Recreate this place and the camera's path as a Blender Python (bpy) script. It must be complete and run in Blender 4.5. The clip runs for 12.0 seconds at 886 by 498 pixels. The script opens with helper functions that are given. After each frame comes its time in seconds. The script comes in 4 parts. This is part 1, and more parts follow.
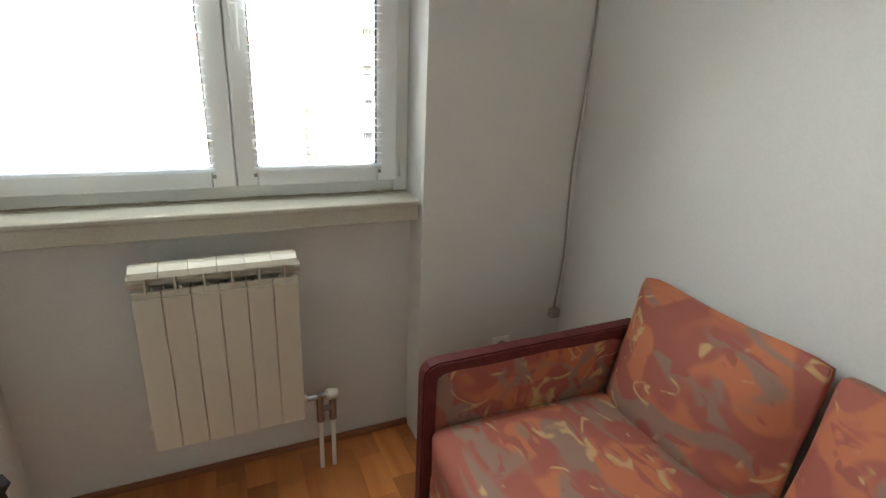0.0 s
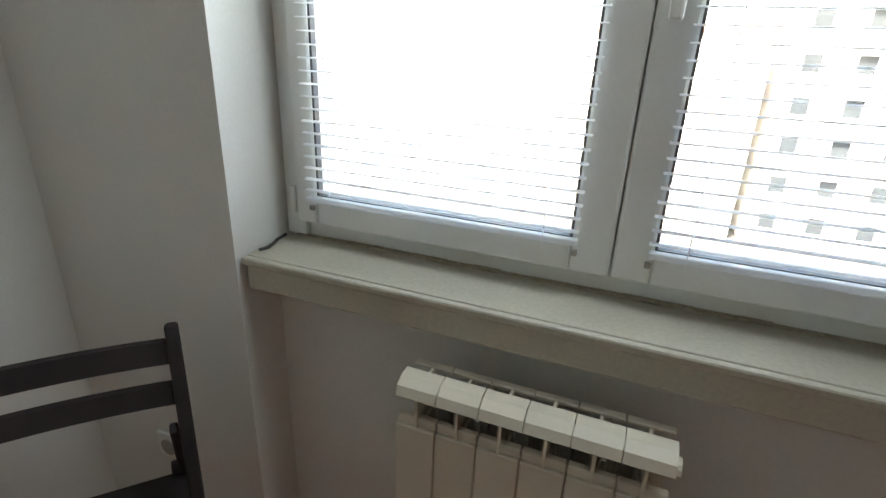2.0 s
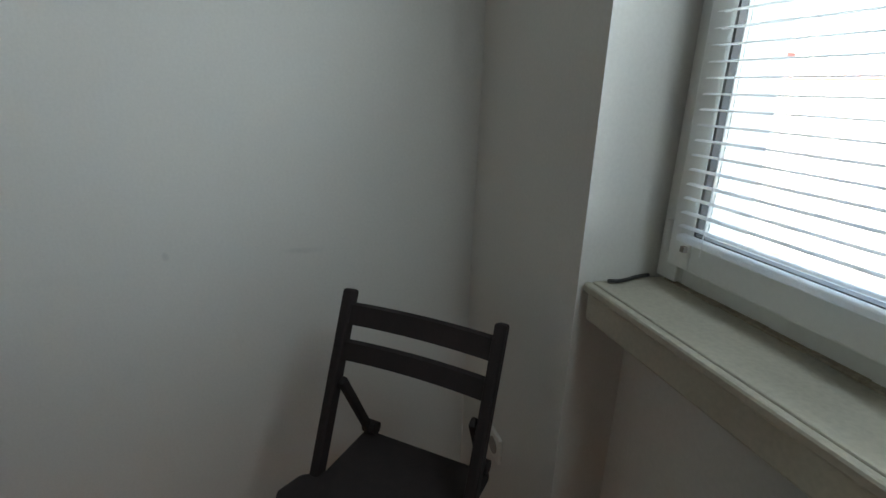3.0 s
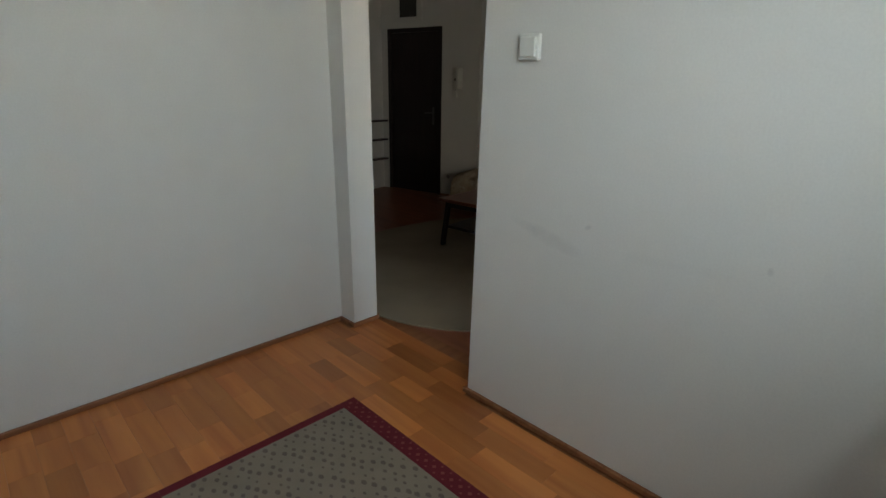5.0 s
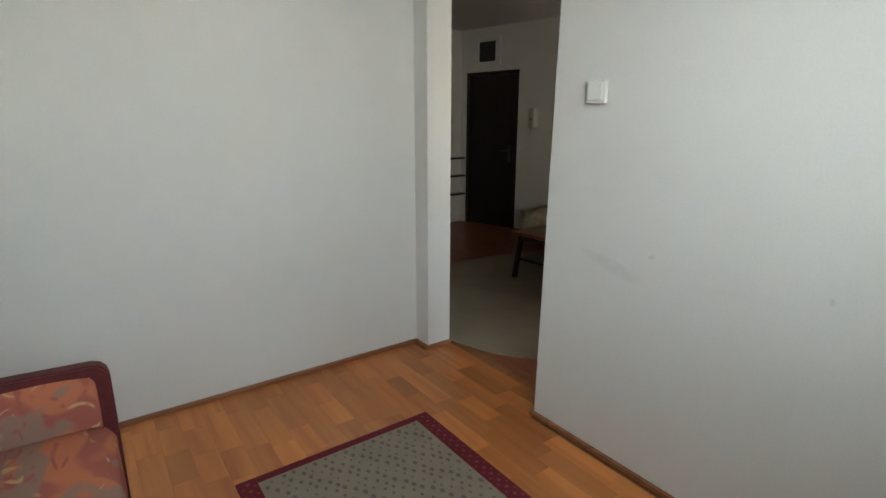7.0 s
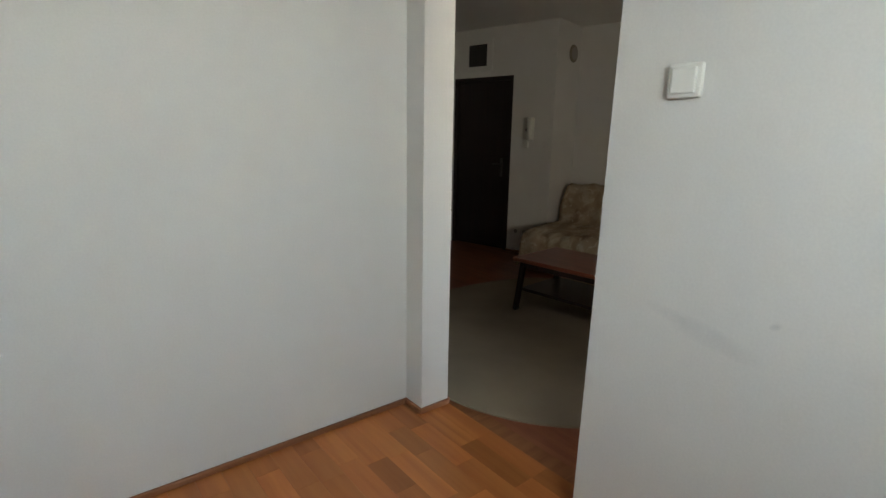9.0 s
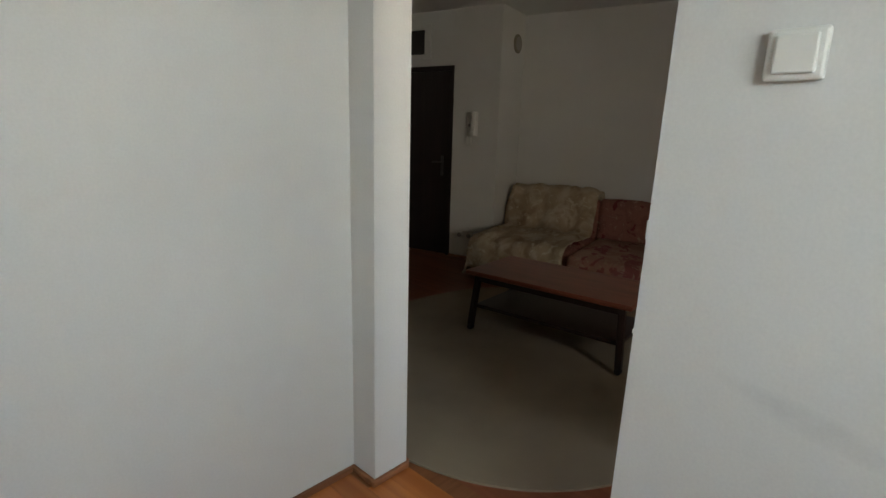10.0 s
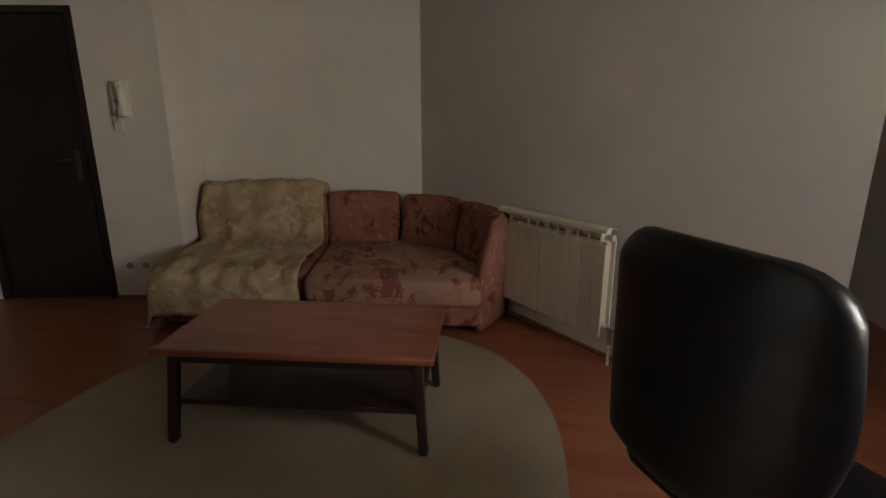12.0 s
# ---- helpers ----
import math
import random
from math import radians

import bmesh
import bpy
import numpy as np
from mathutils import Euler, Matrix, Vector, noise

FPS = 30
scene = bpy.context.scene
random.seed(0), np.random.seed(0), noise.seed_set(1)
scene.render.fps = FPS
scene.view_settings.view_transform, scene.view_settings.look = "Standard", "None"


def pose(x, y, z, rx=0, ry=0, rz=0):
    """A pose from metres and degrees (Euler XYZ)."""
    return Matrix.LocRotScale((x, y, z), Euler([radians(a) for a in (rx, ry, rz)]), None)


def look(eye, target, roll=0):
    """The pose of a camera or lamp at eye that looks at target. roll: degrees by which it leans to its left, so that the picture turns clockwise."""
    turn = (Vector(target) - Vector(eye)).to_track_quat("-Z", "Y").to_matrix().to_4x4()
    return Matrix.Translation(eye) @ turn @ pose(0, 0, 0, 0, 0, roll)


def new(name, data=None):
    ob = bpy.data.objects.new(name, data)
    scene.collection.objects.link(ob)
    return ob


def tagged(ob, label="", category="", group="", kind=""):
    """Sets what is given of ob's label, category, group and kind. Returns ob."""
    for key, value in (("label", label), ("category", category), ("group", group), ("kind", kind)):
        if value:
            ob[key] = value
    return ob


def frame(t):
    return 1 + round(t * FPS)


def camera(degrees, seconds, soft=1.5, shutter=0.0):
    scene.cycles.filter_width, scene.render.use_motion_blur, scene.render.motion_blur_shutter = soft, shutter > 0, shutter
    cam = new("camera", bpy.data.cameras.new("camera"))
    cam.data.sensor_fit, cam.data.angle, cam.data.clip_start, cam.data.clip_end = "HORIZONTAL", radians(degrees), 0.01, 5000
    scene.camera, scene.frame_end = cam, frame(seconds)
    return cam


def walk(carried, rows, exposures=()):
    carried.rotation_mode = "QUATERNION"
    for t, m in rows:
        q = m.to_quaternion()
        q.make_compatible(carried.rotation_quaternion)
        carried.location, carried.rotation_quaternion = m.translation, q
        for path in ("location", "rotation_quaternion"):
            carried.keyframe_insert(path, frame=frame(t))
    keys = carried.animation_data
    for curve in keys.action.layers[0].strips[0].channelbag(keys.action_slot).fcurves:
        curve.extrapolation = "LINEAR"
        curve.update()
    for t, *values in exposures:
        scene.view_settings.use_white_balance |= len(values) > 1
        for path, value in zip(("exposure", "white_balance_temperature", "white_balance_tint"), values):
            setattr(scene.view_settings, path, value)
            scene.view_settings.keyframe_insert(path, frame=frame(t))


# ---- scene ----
cam = camera(82.5, 12.0)
PATH = [
    (0, (1.238, 1.39, 1.424), (2.031, 3.109, 0.778), 2.5),
    (0.5, (1.333, 1.618, 1.386), (1.885, 3.439, 0.77), 2.8),
    (1, (1.449, 1.902, 1.445), (1.597, 3.748, 0.691), 3.9),
    (1.5, (1.409, 2.114, 1.438), (1.187, 3.947, 0.669), 2.6),
    (2, (1.319, 2.259, 1.422), (0.646, 3.993, 0.686), 2.4),
    (2.5, (1.378, 2.48, 1.345), (-0.199, 3.55, 0.738), 0.1),
    (3, (1.358, 2.49, 1.342), (-0.47, 3.034, 0.738), 2.2),
    (3.5, (1.335, 2.585, 1.368), (-0.532, 2.268, 0.723), -2.0),
    (5.5, (1.623, 2.434, 1.386), (0.374, 0.986, 0.797), 2.0),
    (6, (1.656, 2.592, 1.393), (0.491, 1.068, 0.826), 1.1),
    (6.5, (1.675, 2.637, 1.397), (0.555, 1.066, 0.87), 0.8),
    (7, (1.671, 2.605, 1.394), (0.534, 1.032, 0.913), 0.2),
    (9, (1.368, 2.005, 1.362), (0.152, 0.478, 0.928), 1.0),
    (9.5, (1.268, 1.731, 1.369), (-0.074, 0.32, 0.914), 1.8),
    (10, (1.107, 1.506, 1.366), (-0.316, 0.174, 0.919), 1.6),
    (10.5, (0.899, 1.295, 1.376), (-0.578, 0.013, 0.957), 1.7),
    (11, (0.714, 1.061, 1.36), (-0.974, 0.074, 0.94), 2.6),
    (11.5, (0.479, 0.898, 1.357), (-1.381, 0.327, 0.893), 0.7),
    (12, (0.141, 0.778, 1.335), (-1.768, 0.452, 0.836), 0.0),
]
walk(cam, [(t, look(eye, target, roll)) for t, eye, target, roll in PATH], [(0, 4.85, 7600, 10), (1, 4.58, 7600, 12), (2, 4.05, 7200, 10), (2.5, 3.58, 7050, 8), (3, 3.38, 6900, 6), (3.5, 3.2, 6600, 0), (5.5, 4.02, 7300, 8), (6.4, 4.32, 7300, 8), (10.5, 4.26, 7350, 9), (11.5, 4.75, 7300, 9), (12, 5.22, 7700, 12)])

# ---------------------------------------------------------------- light
world = bpy.data.worlds.new("sky_world")
scene.world = world
world.use_nodes = True
wn = world.node_tree.nodes
sky = wn.new("ShaderNodeTexSky")
sky.sky_type = "NISHITA"
sky.sun_disc = False
sky.sun_elevation = radians(42)
sky.sun_rotation = radians(200)
sky.dust_density = 3.0
world.node_tree.links.new(sky.outputs[0], wn["Background"].inputs[0])
wn["Background"].inputs[1].default_value = 0.15

sun = new("sun", bpy.data.lights.new("sun", "SUN"))
sun.data.energy = 2.6
sun.data.angle = radians(0.5)
sun.data.color = (1.0, 0.95, 0.86)
sun.matrix_world = look((0, 0, 30), (0.26, 0.70, 29.33))


def sky_lamp(name, x0, x1, z0, z1, y, watts, tilt, colour, spread=180, turn=0):
    """Daylight entering through a window opening, facing into the room."""
    o = new(name, bpy.data.lights.new(name, "AREA"))
    o.data.shape = "RECTANGLE"
    o.data.size, o.data.size_y = x1 - x0, z1 - z0
    o.data.energy = watts
    o.data.color = colour
    o.data.spread = radians(spread)
    o.matrix_world = pose((x0 + x1) / 2, y, (z0 + z1) / 2, -90 + tilt, 0, turn)
    return o


sky_lamp("window_daylight", 0.66, 1.82, 1.58, 2.24, 3.085, 1.3, 31, (0.73, 0.875, 1.0), 152, -21)
sky_lamp("living_window_daylight", -0.66, -0.28, 1.02, 1.88, 3.07, 0.38, 0, (1.0, 0.95, 0.89), 128, -22)


# ---------------------------------------------------------------- materials
def material(name, colour, rough=0.6, metal=0.0, vary=0.06, scale=8.0, bump=0.1, fine=120.0, coat=0.0, spec=0.5):
    """A plain surface with a large stain noise, a fine grain and a slight relief."""
    m = bpy.data.materials.new(name)
    m.use_nodes = True
    nt = m.node_tree
    n, l = nt.nodes, nt.links
    b = n["Principled BSDF"]
    b.inputs["Roughness"].default_value = rough
    b.inputs["Metallic"].default_value = metal
    b.inputs["Coat Weight"].default_value = coat
    b.inputs["Specular IOR Level"].default_value = spec
    co = n.new("ShaderNodeTexCoord")
    big = n.new("ShaderNodeTexNoise")
    big.inputs["Scale"].default_value = scale
    big.inputs["Detail"].default_value = 4
    small = n.new("ShaderNodeTexNoise")
    small.inputs["Scale"].default_value = fine
    small.inputs["Detail"].default_value = 2
    l.new(co.outputs["Object"], big.inputs["Vector"])
    l.new(co.outputs["Object"], small.inputs["Vector"])
    add = n.new("ShaderNodeMath")
    add.operation = "ADD"
    l.new(big.outputs[0], add.inputs[0])
    l.new(small.outputs[0], add.inputs[1])
    ramp = n.new("ShaderNodeMapRange")
    ramp.inputs["From Min"].default_value = 0.6
    ramp.inputs["From Max"].default_value = 1.4
    ramp.inputs["To Min"].default_value = 1.0 - vary
    ramp.inputs["To Max"].default_value = 1.0 + vary
    l.new(add.outputs[0], ramp.inputs[0])
    mul = n.new("ShaderNodeVectorMath")
    mul.operation = "SCALE"
    mul.inputs[0].default_value = colour
    l.new(ramp.outputs[0], mul.inputs["Scale"])
    l.new(mul.outputs[0], b.inputs["Base Color"])
    bp = n.new("ShaderNodeBump")
    bp.inputs["Strength"].default_value = bump
    bp.inputs["Distance"].default_value = 0.002
    l.new(small.outputs[0], bp.inputs["Height"])
    l.new(bp.outputs[0], b.inputs["Normal"])
    return m


def upholstery(name, base, second, grey, stroke, scale, strokes=0.025, patch=0.57, soft=0.03, detail=2.0):
    """Printed cloth: soft blobs of two colours, drawn-out dusky patches and thin pale brush strokes, with a woven grain."""
    m = material(name, base, 0.95, bump=0.5, fine=600.0, spec=0.12)
    nt = m.node_tree
    n, l = nt.nodes, nt.links
    b = n["Principled BSDF"]
    grain = b.inputs["Base Color"].links[0].from_socket
    co = n.new("ShaderNodeTexCoord")

    def field(sc, rot, stretch, detail, distort):
        mp = n.new("ShaderNodeMapping")
        mp.inputs["Rotation"].default_value = rot
        mp.inputs["Scale"].default_value = stretch
        l.new(co.outputs["Object"], mp.inputs[0])
        t = n.new("ShaderNodeTexNoise")
        t.inputs["Scale"].default_value = sc
        t.inputs["Detail"].default_value = detail
        t.inputs["Distortion"].default_value = distort
        l.new(mp.outputs[0], t.inputs["Vector"])
        return t.outputs[0]

    def step(v, lo, hi):
        r = n.new("ShaderNodeMapRange")
        r.interpolation_type = "SMOOTHSTEP"
        r.inputs["From Min"].default_value = lo
        r.inputs["From Max"].default_value = hi
        l.new(v, r.inputs[0])
        return r.outputs[0]

    def blend(f, a, colour):
        x = n.new("ShaderNodeMix")
        x.data_type = "RGBA"
        l.new(f, x.inputs["Factor"])
        l.new(a, x.inputs[6])
        x.inputs[7].default_value = (*colour, 1)
        return x.outputs[2]

    c = blend(step(field(scale, (0.3, 0.2, 0.5), (1, 1, 1), detail, 0.5), 0.505 - soft, 0.505 + soft), grain, second)
    c = blend(step(field(scale * 1.15, (0.5, 0.9, 0.3), (1.0, 0.45, 0.9), detail + 1, 1.0), patch - soft, patch + soft), c, grey)
    c = blend(step(field(scale * 2.6, (0.2, 0.5, 0.9), (1.0, 0.35, 0.8), detail + 1, 1.4), 0.58, 0.58 + 2 * soft), c, second)
    band = field(scale * 0.9, (0.9, 0.4, 0.8), (1.0, 0.5, 1.2), 1.0, 1.2)
    d = n.new("ShaderNodeMath")
    d.operation = "SUBTRACT"
    l.new(band, d.inputs[0])
    d.inputs[1].default_value = 0.53
    ab = n.new("ShaderNodeMath")
    ab.operation = "ABSOLUTE"
    l.new(d.outputs[0], ab.inputs[0])
    line = step(ab.outputs[0], strokes, strokes * 0.25)
    gate = step(field(scale * 2.2, (0, 0.3, 0), (1, 1, 1), 2.0, 0.0), 0.5, 0.62)
    both = n.new("ShaderNodeMath")
    both.operation = "MULTIPLY"
    l.new(line, both.inputs[0])
    l.new(gate, both.inputs[1])
    c = blend(both.outputs[0], c, stroke)
    l.new(c, b.inputs["Base Color"])
    return m


def wood(name, dark, light, rough=0.4, axis=1, grain=14.0, random_tint=0.0, coat=0.0):
    """Wood grain drawn out along one axis; random_tint varies it from piece to piece."""
    m = material(name, light, rough, coat=coat)
    nt = m.node_tree
    n, l = nt.nodes, nt.links
    b = n["Principled BSDF"]
    co = n.new("ShaderNodeTexCoord")
    mp = n.new("ShaderNodeMapping")
    s = [grain, grain, grain]
    s[axis] = grain * 0.06
    mp.inputs["Scale"].default_value = s
    info = n.new("ShaderNodeObjectInfo")
    off = n.new("ShaderNodeVectorMath")
    off.operation = "MULTIPLY_ADD"
    off.inputs[1].default_value = (7.0, 7.0, 7.0)
    l.new(info.outputs["Random"], off.inputs[0])
    l.new(co.outputs["Object"], off.inputs[2])
    l.new(off.outputs[0], mp.inputs[0])
    no = n.new("ShaderNodeTexNoise")
    no.inputs["Scale"].default_value = 2.0
    no.inputs["Detail"].default_value = 6
    no.inputs["Distortion"].default_value = 0.6
    l.new(mp.outputs[0], no.inputs["Vector"])
    ramp = n.new("ShaderNodeValToRGB")
    ramp.color_ramp.elements[0].position, ramp.color_ramp.elements[0].color = 0.3, (*dark, 1)
    ramp.color_ramp.elements[1].position, ramp.color_ramp.elements[1].color = 0.7, (*light, 1)
    l.new(no.outputs[0], ramp.inputs[0])
    mr = n.new("ShaderNodeMapRange")
    mr.inputs["To Min"].default_value = 1.0 - random_tint
    mr.inputs["To Max"].default_value = 1.0 + random_tint
    l.new(info.outputs["Random"], mr.inputs[0])
    sc = n.new("ShaderNodeVectorMath")
    sc.operation = "SCALE"
    l.new(ramp.outputs[0], sc.inputs[0])
    l.new(mr.outputs[0], sc.inputs["Scale"])
    l.new(sc.outputs[0], b.inputs["Base Color"])
    return m


def pane_glass(name):
    m = bpy.data.materials.new(name)
    m.use_nodes = True
    b = m.node_tree.nodes["Principled BSDF"]
    b.inputs["Base Color"].default_value = (0.97, 0.99, 0.98, 1)
    b.inputs["Roughness"].default_value = 0.0
    b.inputs["Transmission Weight"].default_value = 1.0
    b.inputs["IOR"].default_value = 1.45
    return m


def scuffed(m, marks, strength=0.35):
    """Adds grey rub marks to a wall paint: each mark is a centre (y, z), half sizes and a slope."""
    nt = m.node_tree
    n, l = nt.nodes, nt.links
    b = n["Principled BSDF"]
    source = b.inputs["Base Color"].links[0].from_socket
    co = n.new("ShaderNodeTexCoord")
    sep = n.new("ShaderNodeSeparateXYZ")
    l.new(co.outputs["Object"], sep.inputs[0])
    no = n.new("ShaderNodeTexNoise")
    no.inputs["Scale"].default_value = 22
    no.inputs["Detail"].default_value = 5
    l.new(co.outputs["Object"], no.inputs["Vector"])

    def calc(op, a, c):
        k = n.new("ShaderNodeMath")
        k.operation = op
        for i, v in enumerate((a, c)):
            if isinstance(v, (int, float)):
                k.inputs[i].default_value = v
            else:
                l.new(v, k.inputs[i])
        return k.outputs[0]

    total = None
    for cy, cz, ry, rz, slope, amount in marks:
        dy = calc("SUBTRACT", sep.outputs[1], cy)
        dz = calc("SUBTRACT", calc("SUBTRACT", sep.outputs[2], cz), calc("MULTIPLY", dy, slope))
        d = calc("ADD", calc("POWER", calc("ABSOLUTE", calc("DIVIDE", dy, ry), 0.0), 2.0), calc("POWER", calc("ABSOLUTE", calc("DIVIDE", dz, rz), 0.0), 2.0))
        k = calc("MULTIPLY", calc("MAXIMUM", calc("SUBTRACT", 1.0, d), 0.0), amount)
        total = k if total is None else calc("ADD", total, k)
    f = calc("MULTIPLY", calc("MULTIPLY", total, no.outputs[0]), strength)
    mix = n.new("ShaderNodeMix")
    mix.data_type = "RGBA"
    l.new(f, mix.inputs["Factor"])
    l.new(source, mix.inputs[6])
    mix.inputs[7].default_value = (0.22, 0.23, 0.25, 1)
    l.new(mix.outputs[2], b.inputs["Base Color"])
    return m


PAINT = material("white_wall_paint", (0.66, 0.645, 0.61), 0.85, vary=0.05, scale=1.3, bump=0.12, fine=140)
WESTPAINT = scuffed(material("white_wall_paint_scuffed", (0.66, 0.645, 0.61), 0.85, vary=0.05, scale=1.3, bump=0.12, fine=140), [
    (1.45, 0.845, 0.15, 0.035, -0.22, 0.6), (1.32, 0.88, 0.07, 0.02, -0.2, 0.35), (1.60, 0.92, 0.016, 0.010, 0.3, 1.1), (2.16, 0.91, 0.010, 0.015, 0.0, 0.9),
    (2.50, 0.91, 0.06, 0.010, 0.0, 0.8), (1.9, 0.86, 0.25, 0.02, 0.05, 0.15)], 0.42)
CEIL = material("ceiling_paint", (0.70, 0.69, 0.66), 0.9, vary=0.03, scale=1.2, bump=0.2, fine=120)
PVC = material("white_window_plastic", (0.78, 0.79, 0.76), 0.35, vary=0.03, bump=0.03)
SILLM = material("cream_sill_paint", (0.45, 0.42, 0.345), 0.55, vary=0.12, scale=5, bump=0.15)
GASKET = material("grey_rubber_seal", (0.09, 0.09, 0.09), 0.6)
BLINDM = material("white_blind_slat", (0.82, 0.83, 0.83), 0.4, vary=0.02, bump=0.02)
RADM = material("ivory_radiator_enamel", (0.58, 0.53, 0.435), 0.4, vary=0.03, bump=0.03)
DARKM = material("dark_gap", (0.03, 0.028, 0.025), 0.8)
CHROME = material("worn_chrome", (0.34, 0.33, 0.32), 0.35, metal=1.0)

nt = BLINDM.node_tree
tr = nt.nodes.new("ShaderNodeBsdfTranslucent")
tr.inputs[0].default_value = (0.9, 0.91, 0.91, 1)
mx = nt.nodes.new("ShaderNodeMixShader")
mx.inputs[0].default_value = 0.4
nt.links.new(nt.nodes["Principled BSDF"].outputs[0], mx.inputs[1])
nt.links.new(tr.outputs[0], mx.inputs[2])
nt.links.new(mx.outputs[0], nt.nodes["Material Output"].inputs[0])
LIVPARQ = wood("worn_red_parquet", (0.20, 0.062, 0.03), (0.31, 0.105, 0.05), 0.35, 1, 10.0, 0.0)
PARQ = wood("beech_parquet", (0.42, 0.125, 0.033), (0.58, 0.215, 0.06), 0.38, 1, 7.0, 0.24, coat=0.06)
SKIRT = wood("brown_skirting_wood", (0.20, 0.075, 0.03), (0.31, 0.125, 0.052), 0.5, 0)
REDWOOD = wood("red_brown_stained_wood", (0.075, 0.010, 0.011), (0.14, 0.018, 0.018), 0.55, 1)
BLACKWOOD = wood("near_black_stained_wood", (0.008, 0.0045, 0.0045), (0.017, 0.0095, 0.0095), 0.7, 2)
DOORM = wood("dark_brown_door_veneer", (0.009, 0.005, 0.0045), (0.018, 0.009, 0.007), 0.5, 2)
TABLEM = wood("mahogany_table_veneer", (0.16, 0.042, 0.022), (0.30, 0.085, 0.045), 0.3, 1, coat=0.2)
TABLEDARK = wood("dark_table_wood", (0.012, 0.006, 0.005), (0.028, 0.012, 0.009), 0.4, 2)
SOFAM = upholstery("orange_printed_upholstery", (0.50, 0.165, 0.088), (0.36, 0.112, 0.083), (0.30, 0.175, 0.135), (0.54, 0.335, 0.17), 6.4, 0.04, 0.535, 0.04, 0.6)
COUCHM = upholstery("dusty_red_printed_upholstery", (0.27, 0.118, 0.085), (0.235, 0.10, 0.074), (0.17, 0.035, 0.033), (0.36, 0.21, 0.145), 8.0, 0.03, 0.63, 0.03, 1.0)
# Corner seat print, in paler tones than the rest of the couch.
COUCHSEAT = upholstery("pale_cream_and_red_upholstery", (0.32, 0.165, 0.12), (0.36, 0.22, 0.16), (0.235, 0.08, 0.068), (0.38, 0.25, 0.18), 6.0, 0.03, 0.57, 0.03, 1.0)
BLANKETM = upholstery("olive_cream_blanket_cloth", (0.38, 0.29, 0.19), (0.47, 0.385, 0.275), (0.30, 0.215, 0.135), (0.50, 0.42, 0.30), 6.0, 0.05, 0.57, 0.09, 4.0)
RUGM = material("grey_beige_rug_pile", (0.26, 0.21, 0.16), 0.98, vary=0.12, bump=0.6, fine=500, spec=0.1)
RUGB = material("burgundy_rug_border", (0.15, 0.022, 0.03), 0.98, vary=0.15, bump=0.6, fine=500, spec=0.1)
RUGP = material("rose_rug_motif", (0.24, 0.06, 0.06), 0.98, bump=0.5, fine=500, spec=0.1)
RUGD = material("dark_rug_motif", (0.16, 0.12, 0.098), 0.98, vary=0.2, bump=0.5, fine=500, spec=0.1)
CARPETM = material("beige_round_carpet_pile", (0.285, 0.228, 0.16), 0.98, vary=0.26, scale=2.2, bump=0.7, fine=400, spec=0.1)
LEATHER = material("black_leatherette", (0.003, 0.003, 0.004), 0.33, bump=0.2, fine=300, spec=0.32)
PLASTIC = material("black_plastic", (0.015, 0.015, 0.016), 0.5)
SWITCHM = material("white_switch_plastic", (0.70, 0.69, 0.64), 0.3, vary=0.02, bump=0.02)
HANDLEM = material("dull_dark_metal", (0.10, 0.10, 0.10), 0.55, metal=0.8)
VENTM = material("brown_vent_plastic", (0.22, 0.19, 0.14), 0.6)
CORDM = material("grey_cable_sheath", (0.30, 0.28, 0.25), 0.6)
GRIME = material("brown_grime", (0.36, 0.31, 0.23), 0.9, vary=0.3, scale=30)
CONCRETE = material("facade_render", (0.72, 0.70, 0.66), 0.9, scale=0.3, vary=0.08)
FACWIN = material("facade_window_glass", (0.03, 0.036, 0.042), 0.15, spec=0.2)
# Panes coloured pale so they wash out in the facade's glare.
FACPALE = material("facade_washed_out_window", (0.45, 0.44, 0.42), 0.3, spec=0.2)
FACRED = material("facade_red_brick_band", (0.40, 0.16, 0.12), 0.9)
GROUNDM = material("street_asphalt", (0.06, 0.06, 0.06), 0.95, scale=0.5, vary=0.2)
GLASS = pane_glass("window_glass")


# ---------------------------------------------------------------- mesh helpers
def box(bm, x0, y0, z0, x1, y1, z1, bevel=0.0, seg=2):
    r = bmesh.ops.create_cube(bm, size=1.0)
    vs = r["verts"]
    c = Vector(((x0 + x1) / 2, (y0 + y1) / 2, (z0 + z1) / 2))
    s = Vector((abs(x1 - x0), abs(y1 - y0), abs(z1 - z0)))
    for v in vs:
        v.co = Vector((v.co.x * s.x, v.co.y * s.y, v.co.z * s.z)) + c
    if bevel:
        es = list({e for v in vs for e in v.link_edges})
        bmesh.ops.bevel(bm, geom=es, offset=bevel, segments=seg, profile=0.5, affect="EDGES")
    return bm


def boxed(*a, **k):
    return box(bmesh.new(), *a, **k)


def prism(bm, pts, z0, z1, bevel=0.0, seg=2):
    """An upright prism over a polygon of (x, y)."""
    vs = [bm.verts.new((x, y, z0)) for x, y in pts]
    f = bm.faces.new(vs)
    r = bmesh.ops.extrude_face_region(bm, geom=[f])
    top = [g for g in r["geom"] if isinstance(g, bmesh.types.BMVert)]
    for v in top:
        v.co.z = z1
    if bevel:
        es = list({e for v in vs + top for e in v.link_edges})
        bmesh.ops.bevel(bm, geom=es, offset=bevel, segments=seg, profile=0.5, affect="EDGES")
    bmesh.ops.recalc_face_normals(bm, faces=bm.faces)
    return bm


